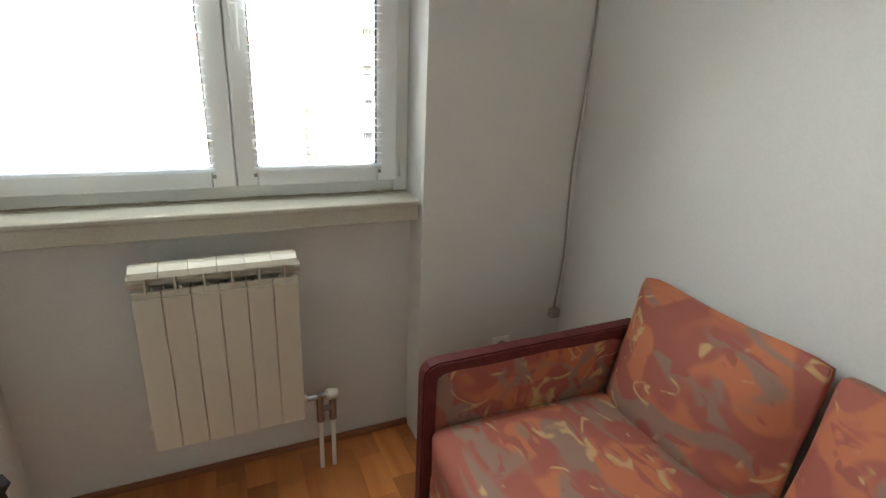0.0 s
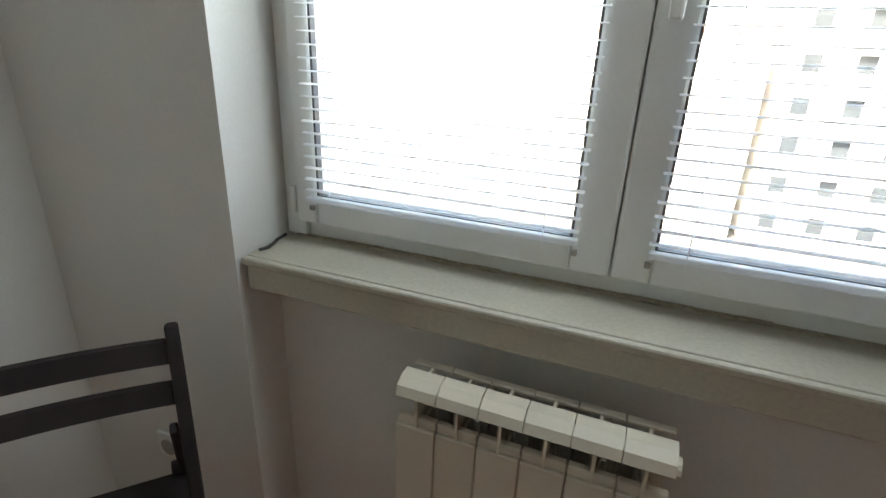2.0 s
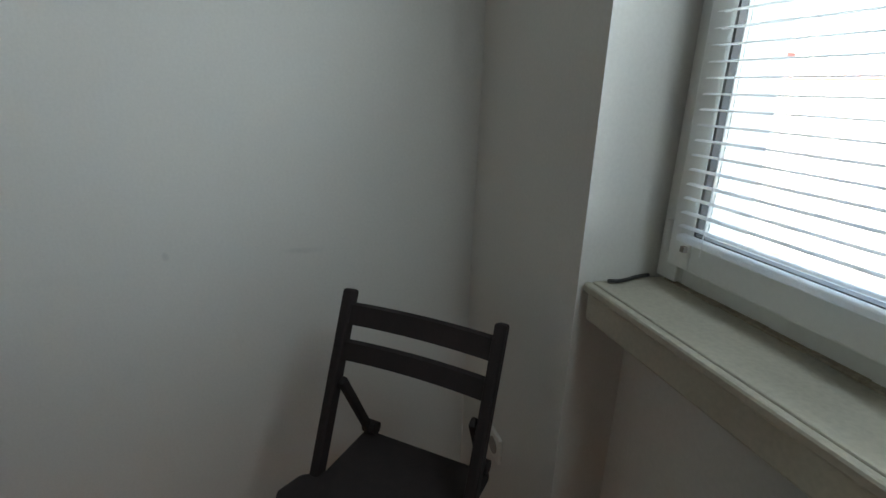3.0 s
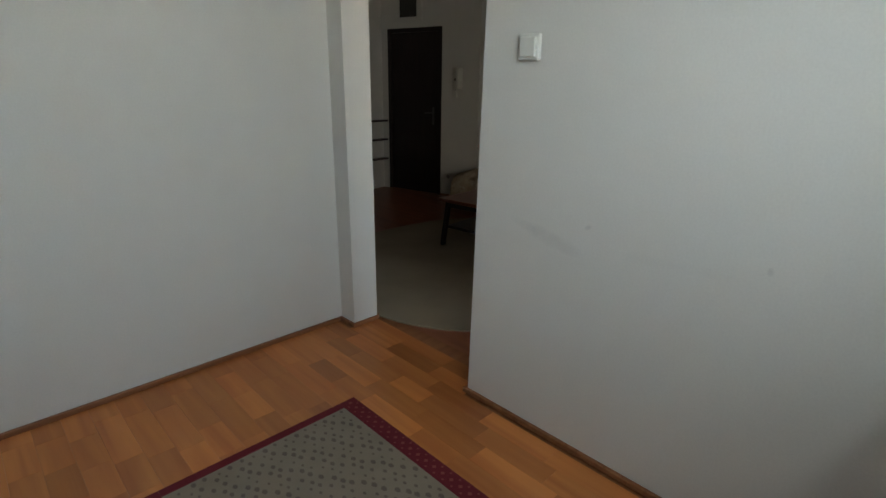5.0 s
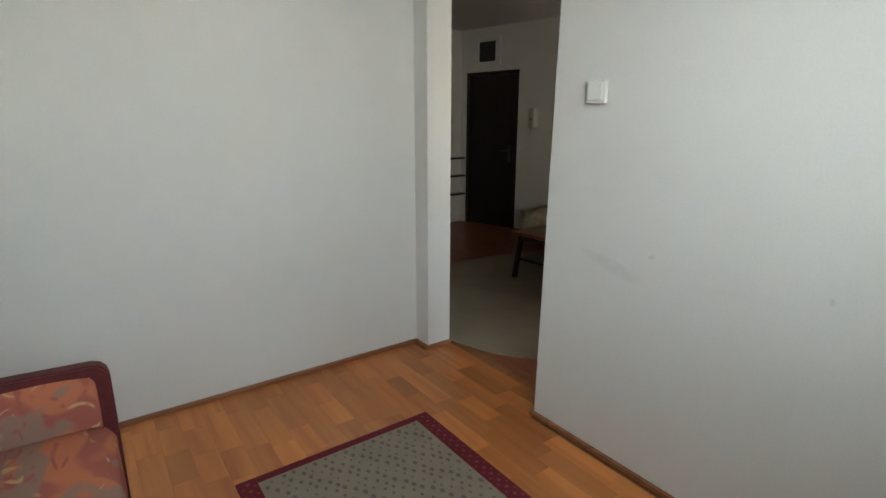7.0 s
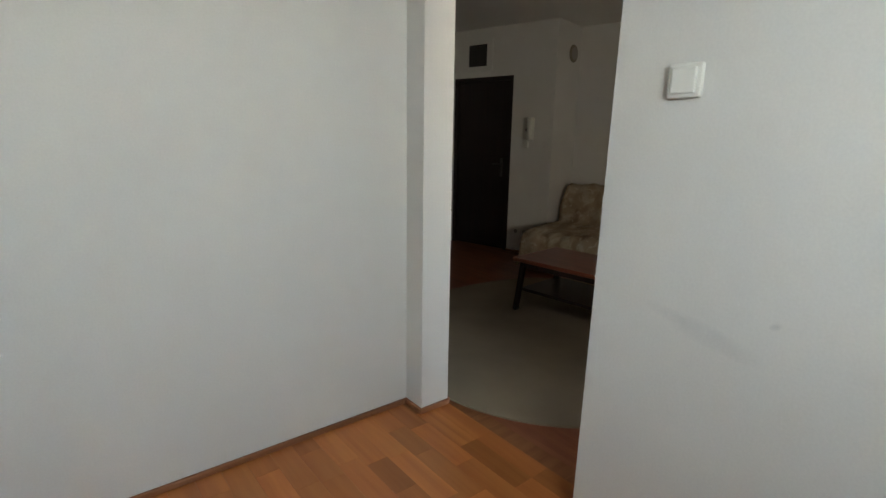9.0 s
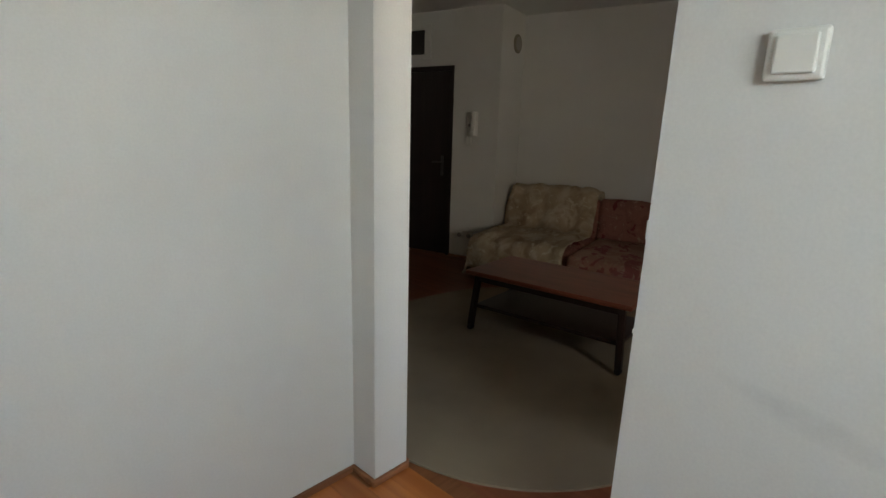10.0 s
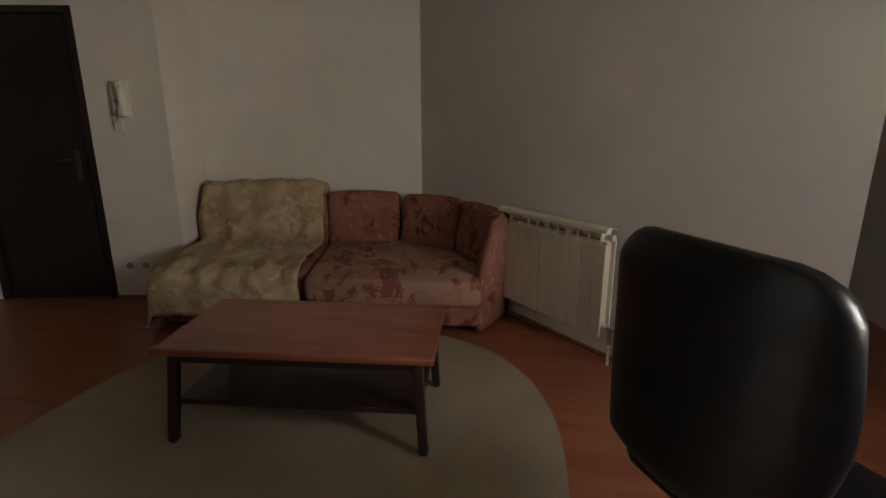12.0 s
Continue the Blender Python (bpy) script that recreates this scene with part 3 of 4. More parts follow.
part("front_panel", puff(bmesh.new(), 0.0, 0.064, 0.09, 0.06, SL - 0.064, 0.245, 0.008, 12, 0.02), SOFAM, sofa)


def back_cushion(y0, y1, lean, seed, h=0.425):
    """A wedge cushion standing on the seat and leaning on the wall."""
    t = bmesh.new()
    puff(t, -0.07, y0, 0.0, 0.07, y1, h, 0.02, 12, 0.022, 0.006, seed)
    ym, yh = (y0 + y1) / 2, (y1 - y0) / 2
    for v in t.verts:
        k = v.co.z / h
        a, c = (v.co.y - ym) / yh, max(0.0, 2 * k - 1)
        full = 0.22 + 0.78 * max(0.0, 1 - a ** 4) * max(0.0, 1 - c ** 3)
        v.co.x = v.co.x * 1.15 * full + 0.055 * k
        v.co.y -= 0.016 * a * (1 - (2 * k - 1) ** 2)
        v.co.z -= 0.022 * c * c * (1 - a * a)
    t.transform(pose(SD - 0.105, 0, 0.415, 0, lean, 0))
    part("back_cushion", t, SOFAM, sofa)


for i in range(NS):
    back_cushion(0.065 + i * CW + 0.008, 0.065 + (i + 1) * CW - 0.008, 5, i)

# ---------------------------------------------------------------- cable in the corner
cab = bmesh.new()
pts = []
for i in range(26):
    z = CEILZ - 0.0 - (CEILZ - 0.50) * i / 25
    k = i / 25
    pts.append((EAST - 0.012 - 0.022 * math.sin(k * 6.5) ** 2 - 0.05 * max(0.0, k - 0.86) * 4, NORTH - 0.012, z))
cable = tagged(part("cable", sweep(cab, pts, 0.0042, 8), CORDM, smooth=True), "grey loose cable hanging down the wall corner", "cable")
e = pts[-1]
part("cable_end", boxed(e[0] - 0.022, NORTH - 0.035, e[2] - 0.03, e[0] + 0.022, NORTH - 0.001, e[2] + 0.012, 0.008), CORDM, cable, "small grey junction box")

# ---------------------------------------------------------------- small things on the north wall
for x, z, lab in ((0.287, 0.415, "white wall socket low on the pier behind the chair"), (2.253, 0.375, "white wall socket low on the pier behind the sofa")):
    so = thing("wall_socket", x, NORTH, z, lab, "socket", group="sockets on the window wall")
    part("plate", boxed(-0.04, -0.011, -0.04, 0.04, 0.0, 0.04, 0.006), SWITCHM, so)
    part("insert", sweep(bmesh.new(), [(0, -0.009, 0), (0, -0.014, 0)], 0.024, 18), CORDM, so)
wire = sweep(bmesh.new(), [(0.603, 3.035, SILLZ + 0.004), (0.612, 3.05, SILLZ + 0.006), (0.606, 3.075, SILLZ + 0.005), (0.598, 3.10, SILLZ + 0.006), (0.602, 3.125, SILLZ + 0.01)], 0.0035, 8)
tagged(part("wire_end", wire, HANDLEM, smooth=True), "short dark wire lying on the sill corner", "wire")

# ---------------------------------------------------------------- folding chair
def folding_chair(x, y, rz):
    """A wooden folding chair; it faces -y, its back posts stand at y = 0.1."""
    t = thing("folding_chair", x, y, 0, "dark stained wooden folding chair standing in the corner", "chair", rz)
    W = 0.181
    for s in (-1, 1):
        part("back_post", bar(bmesh.new(), (s * W, -0.20, 0.0), (s * W, 0.13, 0.90), 0.025, 0.034, 0.006), BLACKWOOD, t)
        part("rear_leg", bar(bmesh.new(), (s * (W - 0.03), 0.22, 0.0), (s * (W - 0.03), -0.16, 0.485), 0.022, 0.034, 0.005), BLACKWOOD, t)
        part("side_link", bar(bmesh.new(), (s * (W - 0.022), 0.055, 0.71), (s * (W - 0.028), 0.155, 0.515), 0.016, 0.024, 0.005), BLACKWOOD, t)
        part("pivot", sweep(bmesh.new(), [(s * (W - 0.05), 0.158, 0.522), (s * (W - 0.014), 0.158, 0.522)], 0.017, 12), BLACKWOOD, t)
    for z0, z1 in ((0.828, 0.870), (0.752, 0.790)):
        r = bmesh.new()
        N = 10
        q = lambda z: -0.20 + 0.33 * z / 0.90
        for i in range(N):
            xa, xb = -W + 2 * W * i / N, -W + 2 * W * (i + 1) / N
            ca = 0.012 * (1 - (xa / W) ** 2)
            cb = 0.012 * (1 - (xb / W) ** 2)
            za, zb = z0, z1
            vs = [(xa, q(za) + ca - 0.008, za), (xb, q(za) + cb - 0.008, za), (xb, q(zb) + cb - 0.008, zb), (xa, q(zb) + ca - 0.008, zb)]
            f = [r.verts.new(v) for v in vs]
            g = [r.verts.new((v[0], v[1] + 0.016, v[2])) for v in vs]
            r.faces.new(f)
            r.faces.new(g[::-1])
            r.faces.new((f[0], g[0], g[1], f[1]))
            r.faces.new((f[3], f[2], g[2], g[3]))
        bmesh.ops.remove_doubles(r, verts=r.verts, dist=0.0005)
        bmesh.ops.recalc_face_normals(r, faces=r.faces)
        part("back_rail", r, BLACKWOOD, t)
    s = bmesh.new()
    plan_ = [(-W + 0.012, 0.165), (-W + 0.012, -0.005), (-W - 0.03, -0.04), (-W - 0.042, -0.10), (-W - 0.02, -0.135), (W - 0.03, -0.125), (W - 0.012, -0.10), (W - 0.012, 0.165)]
    prism(s, plan_, 0.482, 0.506, 0.007)
    part("seat", s, BLACKWOOD, t)
    part("stretcher", bar(bmesh.new(), (-W, -0.13, 0.18), (W, -0.13, 0.18), 0.02, 0.03, 0.004, face=(0, 0, 1)), BLACKWOOD, t)
    part("stretcher", bar(bmesh.new(), (-W + 0.03, 0.11, 0.12), (W - 0.03, 0.11, 0.12), 0.02, 0.03, 0.004, face=(0, 0, 1)), BLACKWOOD, t)
    return t


folding_chair(0.492, 2.65, 49)

# ---------------------------------------------------------------- bedroom rug
RX0, RX1, RY0, RY1 = 0.43, 1.33, 0.745, 2.25
rug = thing("rug", 0, 0, 0, "small grey-beige rug with dark motifs and a burgundy border", "rug")
part("field", boxed(RX0, RY0, 0.0, RX1, RY1, 0.008, 0.003), RUGM, rug)
bd = bmesh.new()
bw = 0.075
box(bd, RX0 - 0.002, RY0 - 0.002, 0.0005, RX0 + bw, RY1 + 0.002, 0.0105, 0.003)
box(bd, RX1 - bw, RY0 - 0.002, 0.0005, RX1 + 0.002, RY1 + 0.002, 0.0105, 0.003)
box(bd, RX0 + bw, RY0 - 0.002, 0.0005, RX1 - bw, RY0 + bw * 0.5, 0.0105, 0.003)
box(bd, RX0 + bw, RY1 - bw * 0.5, 0.0005, RX1 - bw, RY1 + 0.002, 0.0105, 0.003)
part("border", bd, RUGB, rug, "burgundy woven border")
mo = bmesh.new()
i = 0
ry = RY0 + 0.06
while ry < RY1 - 0.05:
    rx = RX0 + bw + 0.025 + (0.022 if i % 2 else 0.0)
    while rx < RX1 - bw - 0.02:
        s = 0.0075 + 0.0025 * math.sin(rx * 91 + ry * 57)
        jx, jy = 0.006 * math.sin(rx * 211 + ry * 83), 0.005 * math.sin(rx * 97 - ry * 151)
        q = [mo.verts.new((rx + jx + dx * s, ry + jy + dy * s * 1.5, 0.0095)) for dx, dy in ((-1, -0.4), (0, -1), (1, -0.3), (0.7, 0.6), (0, 1), (-0.8, 0.5))]
        mo.faces.new(q)
        rx += 0.045
    ry += 0.034
    i += 1
tagged(part("motif", mo, RUGD, rug), kind="stuff")
mo = bmesh.new()
for bx in (RX0 + bw * 0.5, RX1 - bw * 0.5):
    ry = RY0 + 0.03
    while ry < RY1:
        for dx, dy, s in ((0, 0, 0.010), (-0.022, 0.022, 0.006), (0.022, 0.022, 0.006)):
            q = [mo.verts.new((bx + dx + ax * s, ry + dy + ay * s, 0.0118)) for ax, ay in ((-1, 0), (0, -1), (1, 0), (0, 1))]
            mo.faces.new(q)
        ry += 0.046
tagged(part("border_motif", mo, RUGP, rug), kind="stuff")

# ---------------------------------------------------------------- switch
sw = thing("light_switch", 0, 1.308, 1.516, "white square light switch on the wall", "switch")
part("plate", boxed(0, -0.046, -0.044, 0.018, 0.046, 0.044, 0.006), SWITCHM, sw)
part("rocker", boxed(0.014, -0.033, -0.033, 0.025, 0.033, 0.033, 0.004), SWITCHM, sw)

# ---------------------------------------------------------------- living room carpet
cp = bmesh.new()
N = 120
ring = []
for i in range(N):
    c, s = math.cos(2 * math.pi * i / N), math.sin(2 * math.pi * i / N)
    ring.append((-1.50 + 1.33 * math.copysign(abs(c) ** 0.8, c), -0.21 + 1.18 * math.copysign(abs(s) ** 0.8, s)))
prism(cp, ring, 0.0, 0.010)
tagged(part("carpet", cp, CARPETM), "round beige carpet under the coffee table", "carpet")

# ---------------------------------------------------------------- coffee table
tab = thing("coffee_table", -1.54, -0.127, 0.010, "low mahogany coffee table with dark legs and a lower shelf", "table", 5.0)
TLh, TWd, TH = 0.575, 0.60, 0.432
part("tabletop", boxed(-TWd, -TLh, TH - 0.03, 0.0, TLh, TH, 0.008), TABLEM, tab)
part("shelf", boxed(-TWd + 0.05, -TLh + 0.06, 0.16, -0.05, TLh - 0.06, 0.185, 0.004), TABLEDARK, tab)
for y0, y1, x0, x1 in ((-TLh + 0.07, TLh - 0.07, -0.07, -0.05), (-TLh + 0.07, TLh - 0.07, -TWd + 0.05, -TWd + 0.07)):
    part("apron", boxed(x0, y0, TH - 0.08, x1, y1, TH - 0.031, 0.003), TABLEDARK, tab)
for sx, fx in ((-TWd + 0.06, -TWd + 0.03), (-0.06, -0.02)):
    for sy in (-1, 1):
        lg = part("leg", bar(bmesh.new(), (fx, sy * (TLh - 0.045), 0.034), (sx, sy * (TLh - 0.07), TH - 0.031), 0.04, 0.04, 0.006), TABLEDARK, tab)
        part("castor", sweep(bmesh.new(), [(fx - 0.016, sy * (TLh - 0.045), 0.021), (fx + 0.016, sy * (TLh - 0.045), 0.021)], 0.021, 14), PLASTIC, lg)

# ---------------------------------------------------------------- corner couch
couch = thing("corner_couch", LC.x, LC.y, 0, "dusty red patterned corner couch partly under a blanket", "couch", TILT - 90)


def loc(x, y):
    """World plan point to the couch's axes: along the wall, and out from it."""
    d = Vector((x, y)) - LC
    return Vector((d.dot(LU), d.dot(LV)))


CU0, CU1, CF = 0.76, 1.70, 1.22
part("seat_base", boxed(CU0 + 0.01, 0.12, 0.04, CU1, CF - 0.04, 0.20, 0.02), COUCHM, couch)
part("seat_cushion", puff(bmesh.new(), CU0, 0.10, 0.19, CU1, CF, 0.385, 0.025, 12, 0.05, 0.01, 3), COUCHM, couch)
f0, f1 = loc(-2.76, 0.20), loc(-2.80, 0.52)
g0 = loc(-3.16, 0.64)
corner = [(CU0 - 0.01, 0.12), (CU0 - 0.01, CF + 0.04), tuple(f0), tuple(f1), tuple(g0), (0.10, 0.14)]
part("corner_base", prism(bmesh.new(), corner, 0.07, 0.20, 0.015), COUCHM, couch)
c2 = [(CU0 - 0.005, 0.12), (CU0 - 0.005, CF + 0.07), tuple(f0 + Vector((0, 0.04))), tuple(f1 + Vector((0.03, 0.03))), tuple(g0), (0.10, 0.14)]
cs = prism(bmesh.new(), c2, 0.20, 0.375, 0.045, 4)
part("corner_seat", cs, COUCHSEAT, couch, "pale cream and red corner seat", smooth=True)


def couch_back(a, c, h, d, seed, lean=9, pad=0.008):
    """A back cushion standing between two plan points of its front face."""
    a, c = Vector(a), Vector(c)
    w = (c - a).length
    t = bmesh.new()
    puff(t, pad * 0.4, -d / 2, 0, w - pad * 0.4, d / 2, h, 0.014, 16, 0.032, 0.008, seed)
    ang = math.atan2((c - a).y, (c - a).x)
    t.transform(Matrix.Translation((a.x, a.y, 0.34)) @ Matrix.Rotation(ang, 4, "Z") @ pose(0, -d / 2, 0, lean, 0, 0))
    part("back_cushion", t, COUCHM, couch)


pa, pb, pc, pd = Vector((CU1, 0.34)), Vector((CU0, 0.34)), Vector((0.19, 0.36)), loc(-3.50, 0.23)
pe = loc(-3.06, 0.50)
couch_back(pb, pa, 0.40, 0.22, 4, 9)
couch_back(pc, pb, 0.42, 0.20, 5, 9)
couch_back(pd, pc, 0.41, 0.18, 6, 9)
couch_back(pe, pd, 0.40, 0.18, 7, 9)
# sloping end panel
en = bmesh.new()
ea, eb = loc(-2.80, 0.53), loc(-3.19, 0.675)
tdir = (eb - ea).normalized()
L = (eb - ea).length
ndir = Vector((-tdir.y, tdir.x))
prof = [(0.0, 0.03), (0.0, 0.30), (0.05, 0.38), (0.22, 0.69), (0.30, 0.735), (L, 0.735), (L, 0.03)]
lo = [en.verts.new((*(ea + tdir * s + ndir * 0.0), z)) for s, z in prof]
hi = [en.verts.new((*(ea + tdir * s + ndir * 0.10), z)) for s, z in prof]
en.faces.new(lo)
en.faces.new(hi[::-1])
for k in range(len(prof)):
    en.faces.new((lo[k], hi[k], hi[(k + 1) % len(prof)], lo[(k + 1) % len(prof)]))
bmesh.ops.recalc_face_normals(en, faces=en.faces)
bmesh.ops.bevel(en, geom=list(en.edges), offset=0.02, segments=3, affect="EDGES")
part("end_panel", en, COUCHM, couch, "dusty red end panel with paler flowers", smooth=True)

# ---------------------------------------------------------------- blanket over the couch
path = [(0.03, 0.60), (0.035, 0.74), (0.06, 0.815), (0.14, 0.835), (0.24, 0.815), (0.30, 0.74), (0.345, 0.60), (0.385, 0.45), (0.46, 0.415), (0.70, 0.42),
        (0.95, 0.425), (1.16, 0.42), (1.245, 0.395), (1.27, 0.33), (1.28, 0.20), (1.285, 0.12)]
NU = 34
bl = bmesh.new()
rows = []
for i in range(NU + 1):
    k = i / NU
    u = CU0 + 0.02 + (CU1 + 0.20 - CU0) * k
    over = max(0.0, u - (CU1 + 0.02))
    row = []
    for j in range(len(path) * 3 - 2):
        a, r = divmod(j, 3)
        p = Vector(path[a])
        if r:
            p = p.lerp(Vector(path[a + 1]), r / 3)
        fold = noise.noise(Vector((u * 7, p.x * 4 + p.y * 5, 1.3))) * 0.032 + noise.noise(Vector((u * 15, p.x * 9, p.y * 9))) * 0.016 + (0.5 - abs(noise.noise(Vector((u * 5 + p.x * 3, p.x * 5 - u * 2, p.y * 6))))) * 0.02
        z = p.y + fold
        v = p.x + fold * 0.8
        uu = u
        if over > 0:
            drop = over * (1.9 if p.x > 0.33 else 1.2)
            uu = CU1 + 0.03 + over * 0.25
            z = max(0.05, z - drop)
        row.append(bl.verts.new((uu + 0.02 * noise.noise(Vector((v * 6, z * 6, u))), v, z + 0.006)))
    rows.append(row)
for a, c in zip(rows, rows[1:]):
    for k in range(len(a) - 1):
        f = bl.faces.new((a[k], a[k + 1], c[k + 1], c[k]))
        f.smooth = True
bmesh.ops.recalc_face_normals(bl, faces=bl.faces)
bmesh.ops.solidify(bl, geom=list(bl.faces), thickness=0.006)
blanket = part("blanket", bl, BLANKETM)
blanket.matrix_world = pose(LC.x, LC.y, 0, 0, 0, TILT - 90)
tagged(blanket, "olive and cream blanket spread over one couch seat", "blanket")

# ---------------------------------------------------------------- front door and the wall round it
fd = thing("door_1", *living(DU0, DV - 0.06), 0, "closed dark brown front door", "door", TILT - 90, kind="structure")
DW = DU1 - DU0
leaf = part("leaf", boxed(0.05, -0.02, 0.005, DW - 0.05, 0.03, 2.02, 0.004), DOORM, fd)
fr = bmesh.new()
box(fr, 0.0, -0.05, 0, 0.05, 0.066, 2.07, 0.004)
box(fr, DW - 0.05, -0.05, 0, DW, 0.066, 2.07, 0.004)
box(fr, 0.05, -0.05, 2.02, DW - 0.05, 0.066, 2.07, 0.004)
part("door_frame", fr, DOORM, fd)
hd = boxed(0.125, 0.03, 0.90, 0.160, 0.036, 1.12, 0.003)
sweep(hd, [(0.142, 0.036, 1.05), (0.142, 0.075, 1.05), (0.16, 0.085, 1.05), (0.245, 0.085, 1.045)], 0.008, 8)
part("door_handle", hd, HANDLEM, leaf, "dull metal handle and plate")


def on_door_wall(name, u, z, label, category):
    return thing(name, *living(u, DV), z, label, category, TILT - 90)


vt = on_door_wall("air_vent", 2.85, 2.32, "dark rectangular vent with a pale frame over the door", "vent")
part("backing", boxed(-0.135, 0.002, -0.125, 0.135, 0.006, 0.125), DARKM, vt)
vf = bmesh.new()
box(vf, -0.215, 0, -0.175, -0.135, 0.018, 0.175, 0.004)
box(vf, 0.135, 0, -0.175, 0.215, 0.018, 0.175, 0.004)
box(vf, -0.135, 0, -0.175, 0.135, 0.018, -0.125, 0.004)
box(vf, -0.135, 0, 0.125, 0.135, 0.018, 0.175, 0.004)
part("frame", vf, PAINT, vt)
for k in range(7):
    part("slat", bar(bmesh.new(), (-0.135, 0.009, -0.105 + k * 0.035), (0.135, 0.009, -0.105 + k * 0.035), 0.012, 0.004, 0.001), DARKM, vt)

ip = on_door_wall("door_intercom", 2.09, 1.47, "white wall intercom handset beside the front door", "intercom")
part("body", boxed(-0.06, 0, -0.125, 0.055, 0.04, 0.125, 0.01), SWITCHM, ip)
part("handset", boxed(-0.056, 0.035, -0.118, -0.008, 0.085, 0.118, 0.016, seg=3), SWITCHM, ip)
part("earpiece", boxed(-0.058, 0.032, 0.065, -0.006, 0.092, 0.122, 0.013), SWITCHM, ip)
part("mouthpiece", boxed(-0.058, 0.032, -0.122, -0.006, 0.092, -0.075, 0.013), SWITCHM, ip)
part("call_button", boxed(0.012, 0.038, -0.03, 0.038, 0.045, 0.0, 0.003), CORDM, ip, "grey call button")
bx = on_door_wall("junction_box", 2.13, 1.29, "small white junction box under the intercom", "box")
part("cover", boxed(-0.032, 0, -0.036, 0.032, 0.022, 0.036, 0.005), SWITCHM, bx)
part("wire", sweep(bmesh.new(), [(0, 0.006, 0.034), (0.004, 0.006, 0.075)], 0.004, 6), CORDM, bx)
for u in (2.21, 2.09):
    so = on_door_wall("wall_socket", u, 0.26, "white round wall socket low on the wall", "socket")
    so["group"] = "sockets beside the front door"
    part("plate", boxed(-0.04, 0, -0.04, 0.04, 0.010, 0.04, 0.006), SWITCHM, so)
    part("insert", sweep(bmesh.new(), [(0, 0.008, 0), (0, 0.014, 0)], 0.025, 18), CORDM, so)

rv = thing("round_vent", *living(PU, 0.19), 2.305, "round brown vent cover on the pier", "vent", TILT - 90)
rb = bmesh.new()
sweep(rb, [(0, 0, 0), (-0.010, 0, 0), (-0.016, 0, 0)], [0.095, 0.095, 0.085], 32)
part("cover", rb, VENTM, rv)
part("grille", sweep(bmesh.new(), [(-0.015, 0, 0), (-0.019, 0, 0)], [0.07, 0.066], 24), CORDM, rv)

# ---------------------------------------------------------------- living room radiator
rp = LC + S45 * 1.16 + SN * 0.03
lr = thing("radiator", rp.x, rp.y, 0, "long white column radiator on the slanted wall", "radiator", math.degrees(math.atan2(S45.y, S45.x)))
radiator(lr, 11, 0.08, 0.17, 0.78, 0.10)
for k in (0.16, 0.72):
    part("wall_bracket", boxed(k, -0.03, 0.66, k + 0.02, 0.031, 0.69, 0.003), RADM, lr)
vb = bmesh.new()
VX = 11 * 0.08 + 0.045
sweep(vb, [(VX - 0.05, -0.05, 0.22), (VX + 0.03, -0.05, 0.22)], 0.013, 10)
sweep(vb, [(VX - 0.01, -0.05, 0.23), (VX - 0.01, -0.05, 0.13)], 0.014, 10)
part("valve", vb, CHROME, lr)
part("valve_knob", sweep(bmesh.new(), [(VX + 0.03, -0.05, 0.22), (VX + 0.075, -0.05, 0.22)], [0.022, 0.018], 12), RADM, lr)
for px in (VX - 0.01, VX + 0.04):
    part("pipe", sweep(bmesh.new(), [(px, -0.05, 0.21), (px, -0.05, 0.0)], 0.009, 8), PVC, lr)

# ---------------------------------------------------------------- office chair
oc = thing("office_chair", -0.905, 1.14, 0, "black leatherette swivel office chair", "chair", 32.7)
bk = bmesh.new()
puff(bk, -0.282, -0.04, 0.54, 0.262, 0.04, 1.09, 0.015, 16, 0.04, 0.0)
for v in bk.verts:
    k = (v.co.z - 0.54) / 0.55
    w = 1.0 - 0.42 * max(0.0, 0.42 - k) ** 1.2 - 0.05 * max(0, k - 0.7)
    rr = max(0.0, abs(v.co.x) - 0.16) / 0.10
    v.co.x *= w
    if k > 0.5:
        v.co.z -= 0.045 * rr * rr * min(1.0, (k - 0.5) / 0.3)
    v.co.y += 0.05 * (abs(v.co.x) / 0.26) ** 2 - 0.05 * (k - 0.5) ** 2
part("backrest", bk, LEATHER, oc)
part("seat", puff(bmesh.new(), -0.245, 0.06, 0.415, 0.245, 0.54, 0.50, 0.02, 10, 0.04), LEATHER, oc)
part("back_bracket", bar(bmesh.new(), (0, 0.02, 0.62), (0, 0.16, 0.40), 0.07, 0.014, 0.004), PLASTIC, oc)
part("gas_column", sweep(bmesh.new(), [(0, 0.30, 0.10), (0, 0.30, 0.26), (0, 0.30, 0.27), (0, 0.30, 0.415)], [0.028, 0.028, 0.016, 0.016], 16), PLASTIC, oc)
for k in range(5):
    an = 2 * math.pi * k / 5 + radians(170)
    ex, ey = 0.34 * math.cos(an), 0.30 + 0.34 * math.sin(an)
    lg = part("base_leg", bar(bmesh.new(), (0, 0.30, 0.125), (ex, ey, 0.075), 0.045, 0.025, 0.006, face=(0, 0, 1)), PLASTIC, oc)
    part("castor", sweep(bmesh.new(), [(ex - 0.022 * math.sin(an), ey + 0.022 * math.cos(an), 0.027), (ex + 0.022 * math.sin(an), ey - 0.022 * math.cos(an), 0.027)], 0.027, 12), PLASTIC, lg)

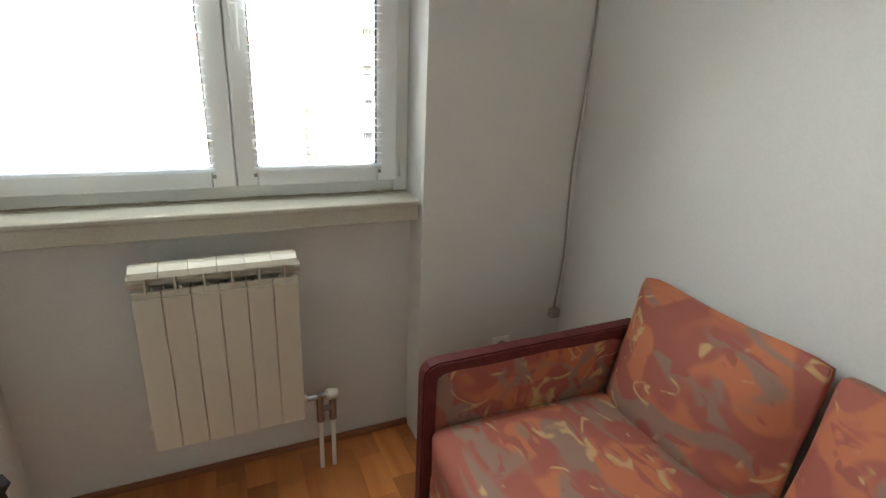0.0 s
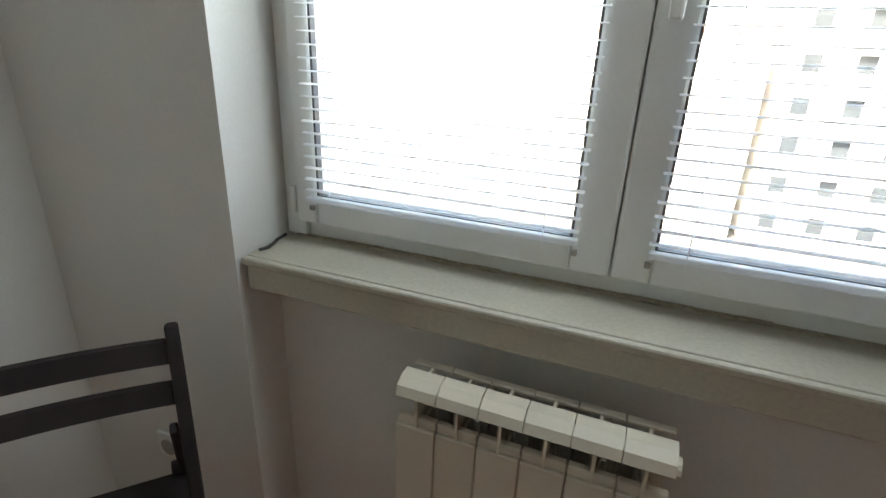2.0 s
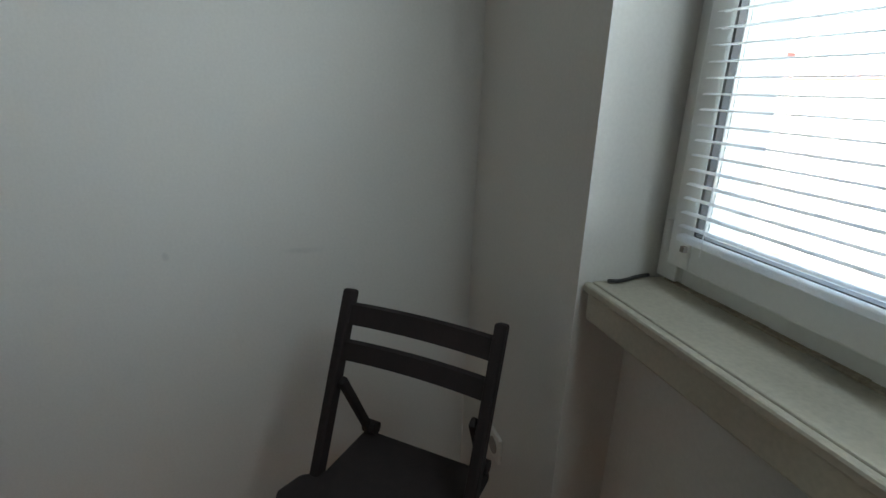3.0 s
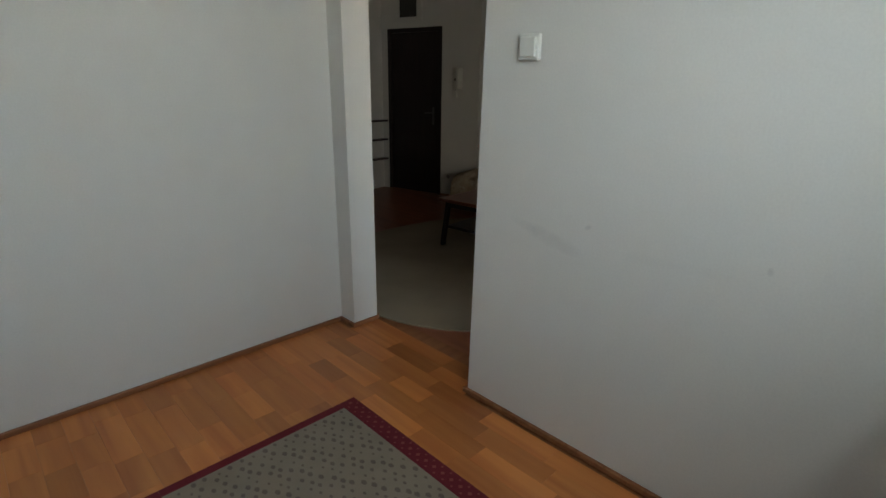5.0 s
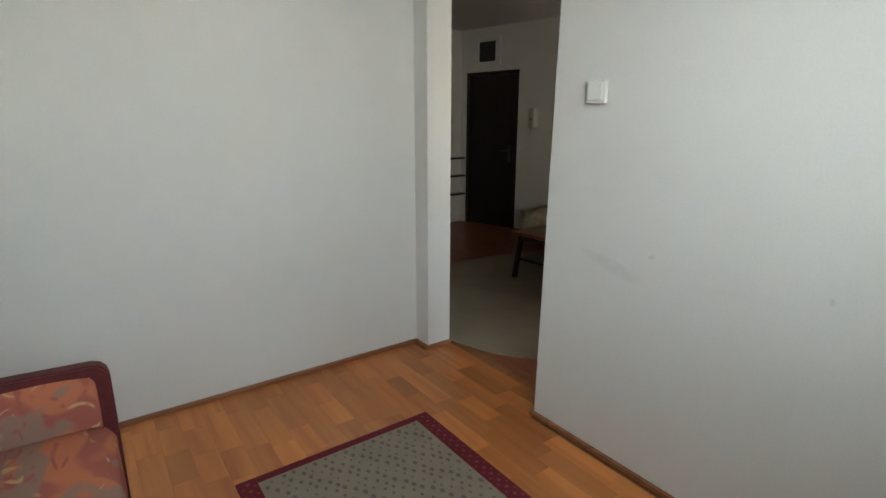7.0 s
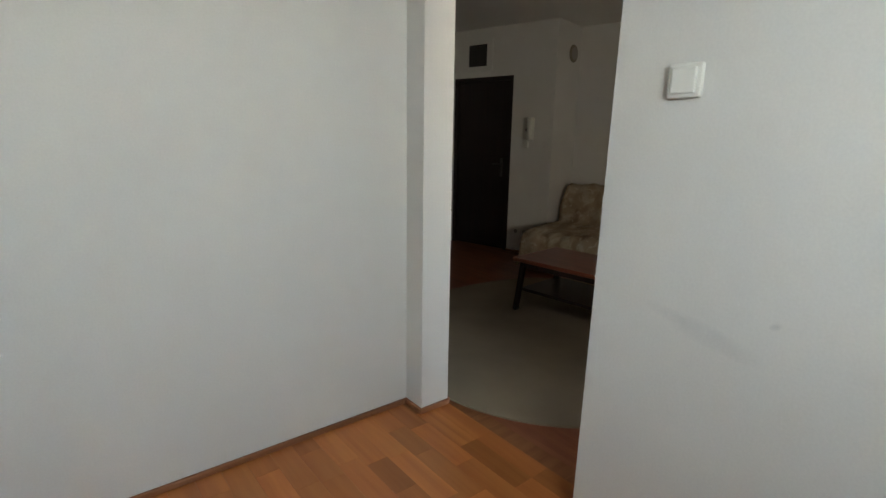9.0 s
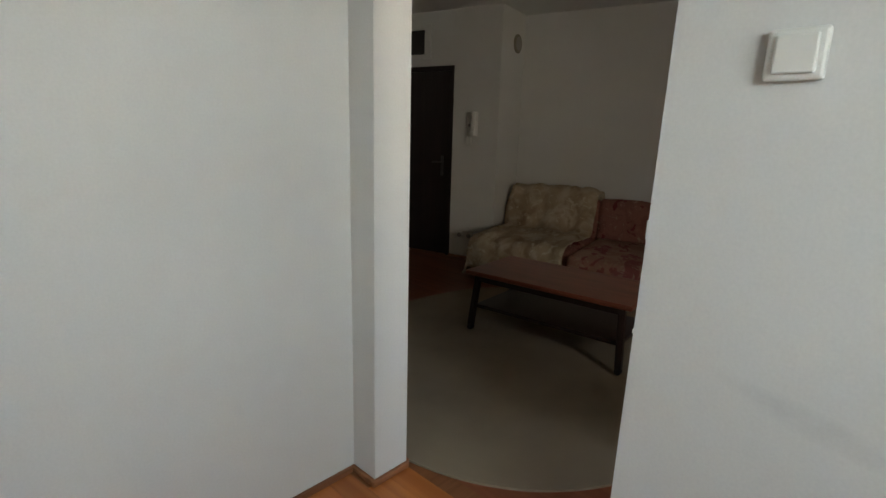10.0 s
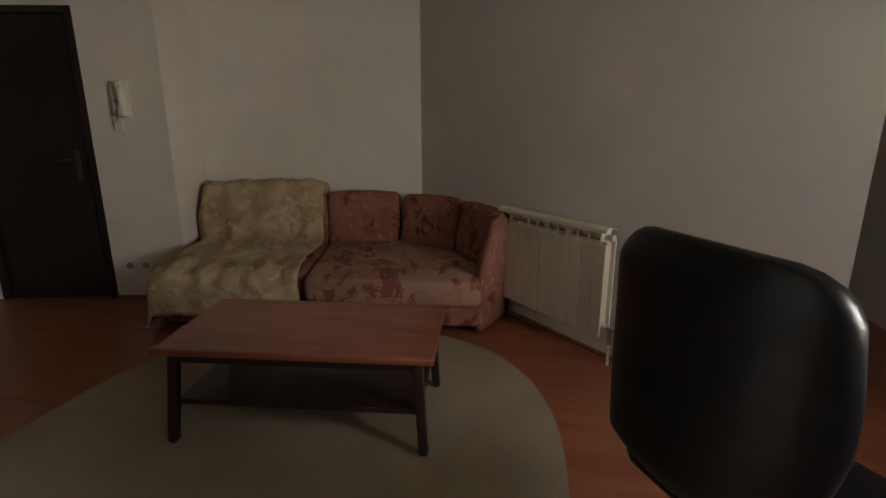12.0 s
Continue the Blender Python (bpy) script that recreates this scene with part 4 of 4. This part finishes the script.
# ---------------------------------------------------------------- skirting
def skirting(a, c, side):
    """A low brown skirting strip from a to c; side points into the room."""
    a, c, s = Vector(a), Vector(c), Vector(side)
    k = bmesh.new()
    prism(k, [tuple(a), tuple(c), tuple(c + s * 0.018), tuple(a + s * 0.018)], 0.0, 0.025, 0.004)
    structure("baseboard", k, SKIRT, "low brown wooden skirting strip along the wall", "baseboard")


skirting((0.018, 0), (EAST, 0), (0, 1))
skirting((0, 0), (0, D0), (1, 0))
skirting((0, D1), (0, NORTH), (1, 0))
skirting((-WT, D0), (0.018, D0), (0, 1))
skirting((-WT, D1), (0.018, D1), (0, -1))
skirting((EAST, 0.018), (EAST, NORTH), (-1, 0))
skirting((0.018, NORTH), (NX0, NORTH), (0, -1))
skirting((NX1, NORTH), (EAST - 0.018, NORTH), (0, -1))
skirting((NX0, NICHE), (NX1, NICHE), (0, -1))
skirting(living(PU + 0.002, DV), living(DU0, DV), tuple(LV))
skirting(tuple(LC + S45 * 0.05), tuple(a1), tuple(SN))
skirting(living(0, 0), living(PU, 0), tuple(LV))
skirting((-WT, D1), (-WT, NICHE), (-1, 0))
skirting((-WT, -3.7), (-WT, D0), (-1, 0))

# ---------------------------------------------------------------- doorway latch plates
for z, w in ((0.93, 0.006), (1.17, 0.022)):
    st = thing("strike_plate", -0.006, D1 + 0.017 * z, z, "small painted-over metal plate on the doorway edge", "plate")
    st["group"] = "plates on the jamb"
    part("plate", boxed(-0.012, -0.004, -w, 0.004, 0.004, w, 0.002), PVC, st)

# ---------------------------------------------------------------- corner shelves and inner door beside the front door
for z in (0.92, 0.67, 0.41):
    sh = thing("corner_shelf", *living(SU, DV), z, "small dark triangular corner shelf beside the front door", "shelf", TILT - 90, "corner shelves")
    k = bmesh.new()
    prism(k, [(0, 0), (0, 0.30), (-0.06, 0.28), (-0.085, 0.10), (-0.09, 0)], -0.012, 0.012, 0.003)
    part("board", k, TABLEDARK, sh)
d2 = thing("door_2", *living(SU, 0), 0, "closed dark brown inner door", "door", TILT - 90, kind="structure")
part("leaf", boxed(-0.012, 1.02, 0.0, 0.0, 1.75, 2.02, 0.003), DOORM, d2)
k = bmesh.new()
box(k, -0.025, 0.95, 0, 0.0, 1.02, 2.09, 0.004)
box(k, -0.025, 1.75, 0, 0.0, 1.82, 2.09, 0.004)
box(k, -0.025, 1.02, 2.02, 0.0, 1.75, 2.09, 0.004)
part("door_frame", k, DOORM, d2)

# ---------------------------------------------------------------- parquet, piece by piece
FLOOR = bpy.data.objects["floor"]
rng = random.Random(7)
PW, PL = 0.10, 0.34
meshes = {}


def strip(length):
    """A parquet strip of one of a few shared lengths."""
    if length not in meshes:
        k = boxed(-PW / 2 + 0.00025, -length / 2 + 0.00025, -0.006, PW / 2 - 0.00025, length / 2 - 0.00025, 0.0, 0.0004, seg=1)
        me = bpy.data.meshes.new("parquet_strip")
        k.to_mesh(me)
        k.free()
        me.materials.append(PARQ)
        meshes[length] = me
    return meshes[length]


x = -WT + PW / 2
col = 0
while x < EAST + PW / 2:
    indoor = x < 0.0
    y = D0 + 0.0 if indoor else -[0.0, 0.29, 0.11, 0.37, 0.2][col % 5]
    top = D1 if indoor else NICHE
    while y < top - 0.01:
        ln = PL if rng.random() < 0.55 else 0.22
        ln = min(ln, round(top - y, 2)) if indoor else ln
        o = new("parquet_strip", strip(round(ln, 2)))
        o.parent = FLOOR
        o.location = (x, y + ln / 2, 0)
        y += ln
    x += PW
    col += 1

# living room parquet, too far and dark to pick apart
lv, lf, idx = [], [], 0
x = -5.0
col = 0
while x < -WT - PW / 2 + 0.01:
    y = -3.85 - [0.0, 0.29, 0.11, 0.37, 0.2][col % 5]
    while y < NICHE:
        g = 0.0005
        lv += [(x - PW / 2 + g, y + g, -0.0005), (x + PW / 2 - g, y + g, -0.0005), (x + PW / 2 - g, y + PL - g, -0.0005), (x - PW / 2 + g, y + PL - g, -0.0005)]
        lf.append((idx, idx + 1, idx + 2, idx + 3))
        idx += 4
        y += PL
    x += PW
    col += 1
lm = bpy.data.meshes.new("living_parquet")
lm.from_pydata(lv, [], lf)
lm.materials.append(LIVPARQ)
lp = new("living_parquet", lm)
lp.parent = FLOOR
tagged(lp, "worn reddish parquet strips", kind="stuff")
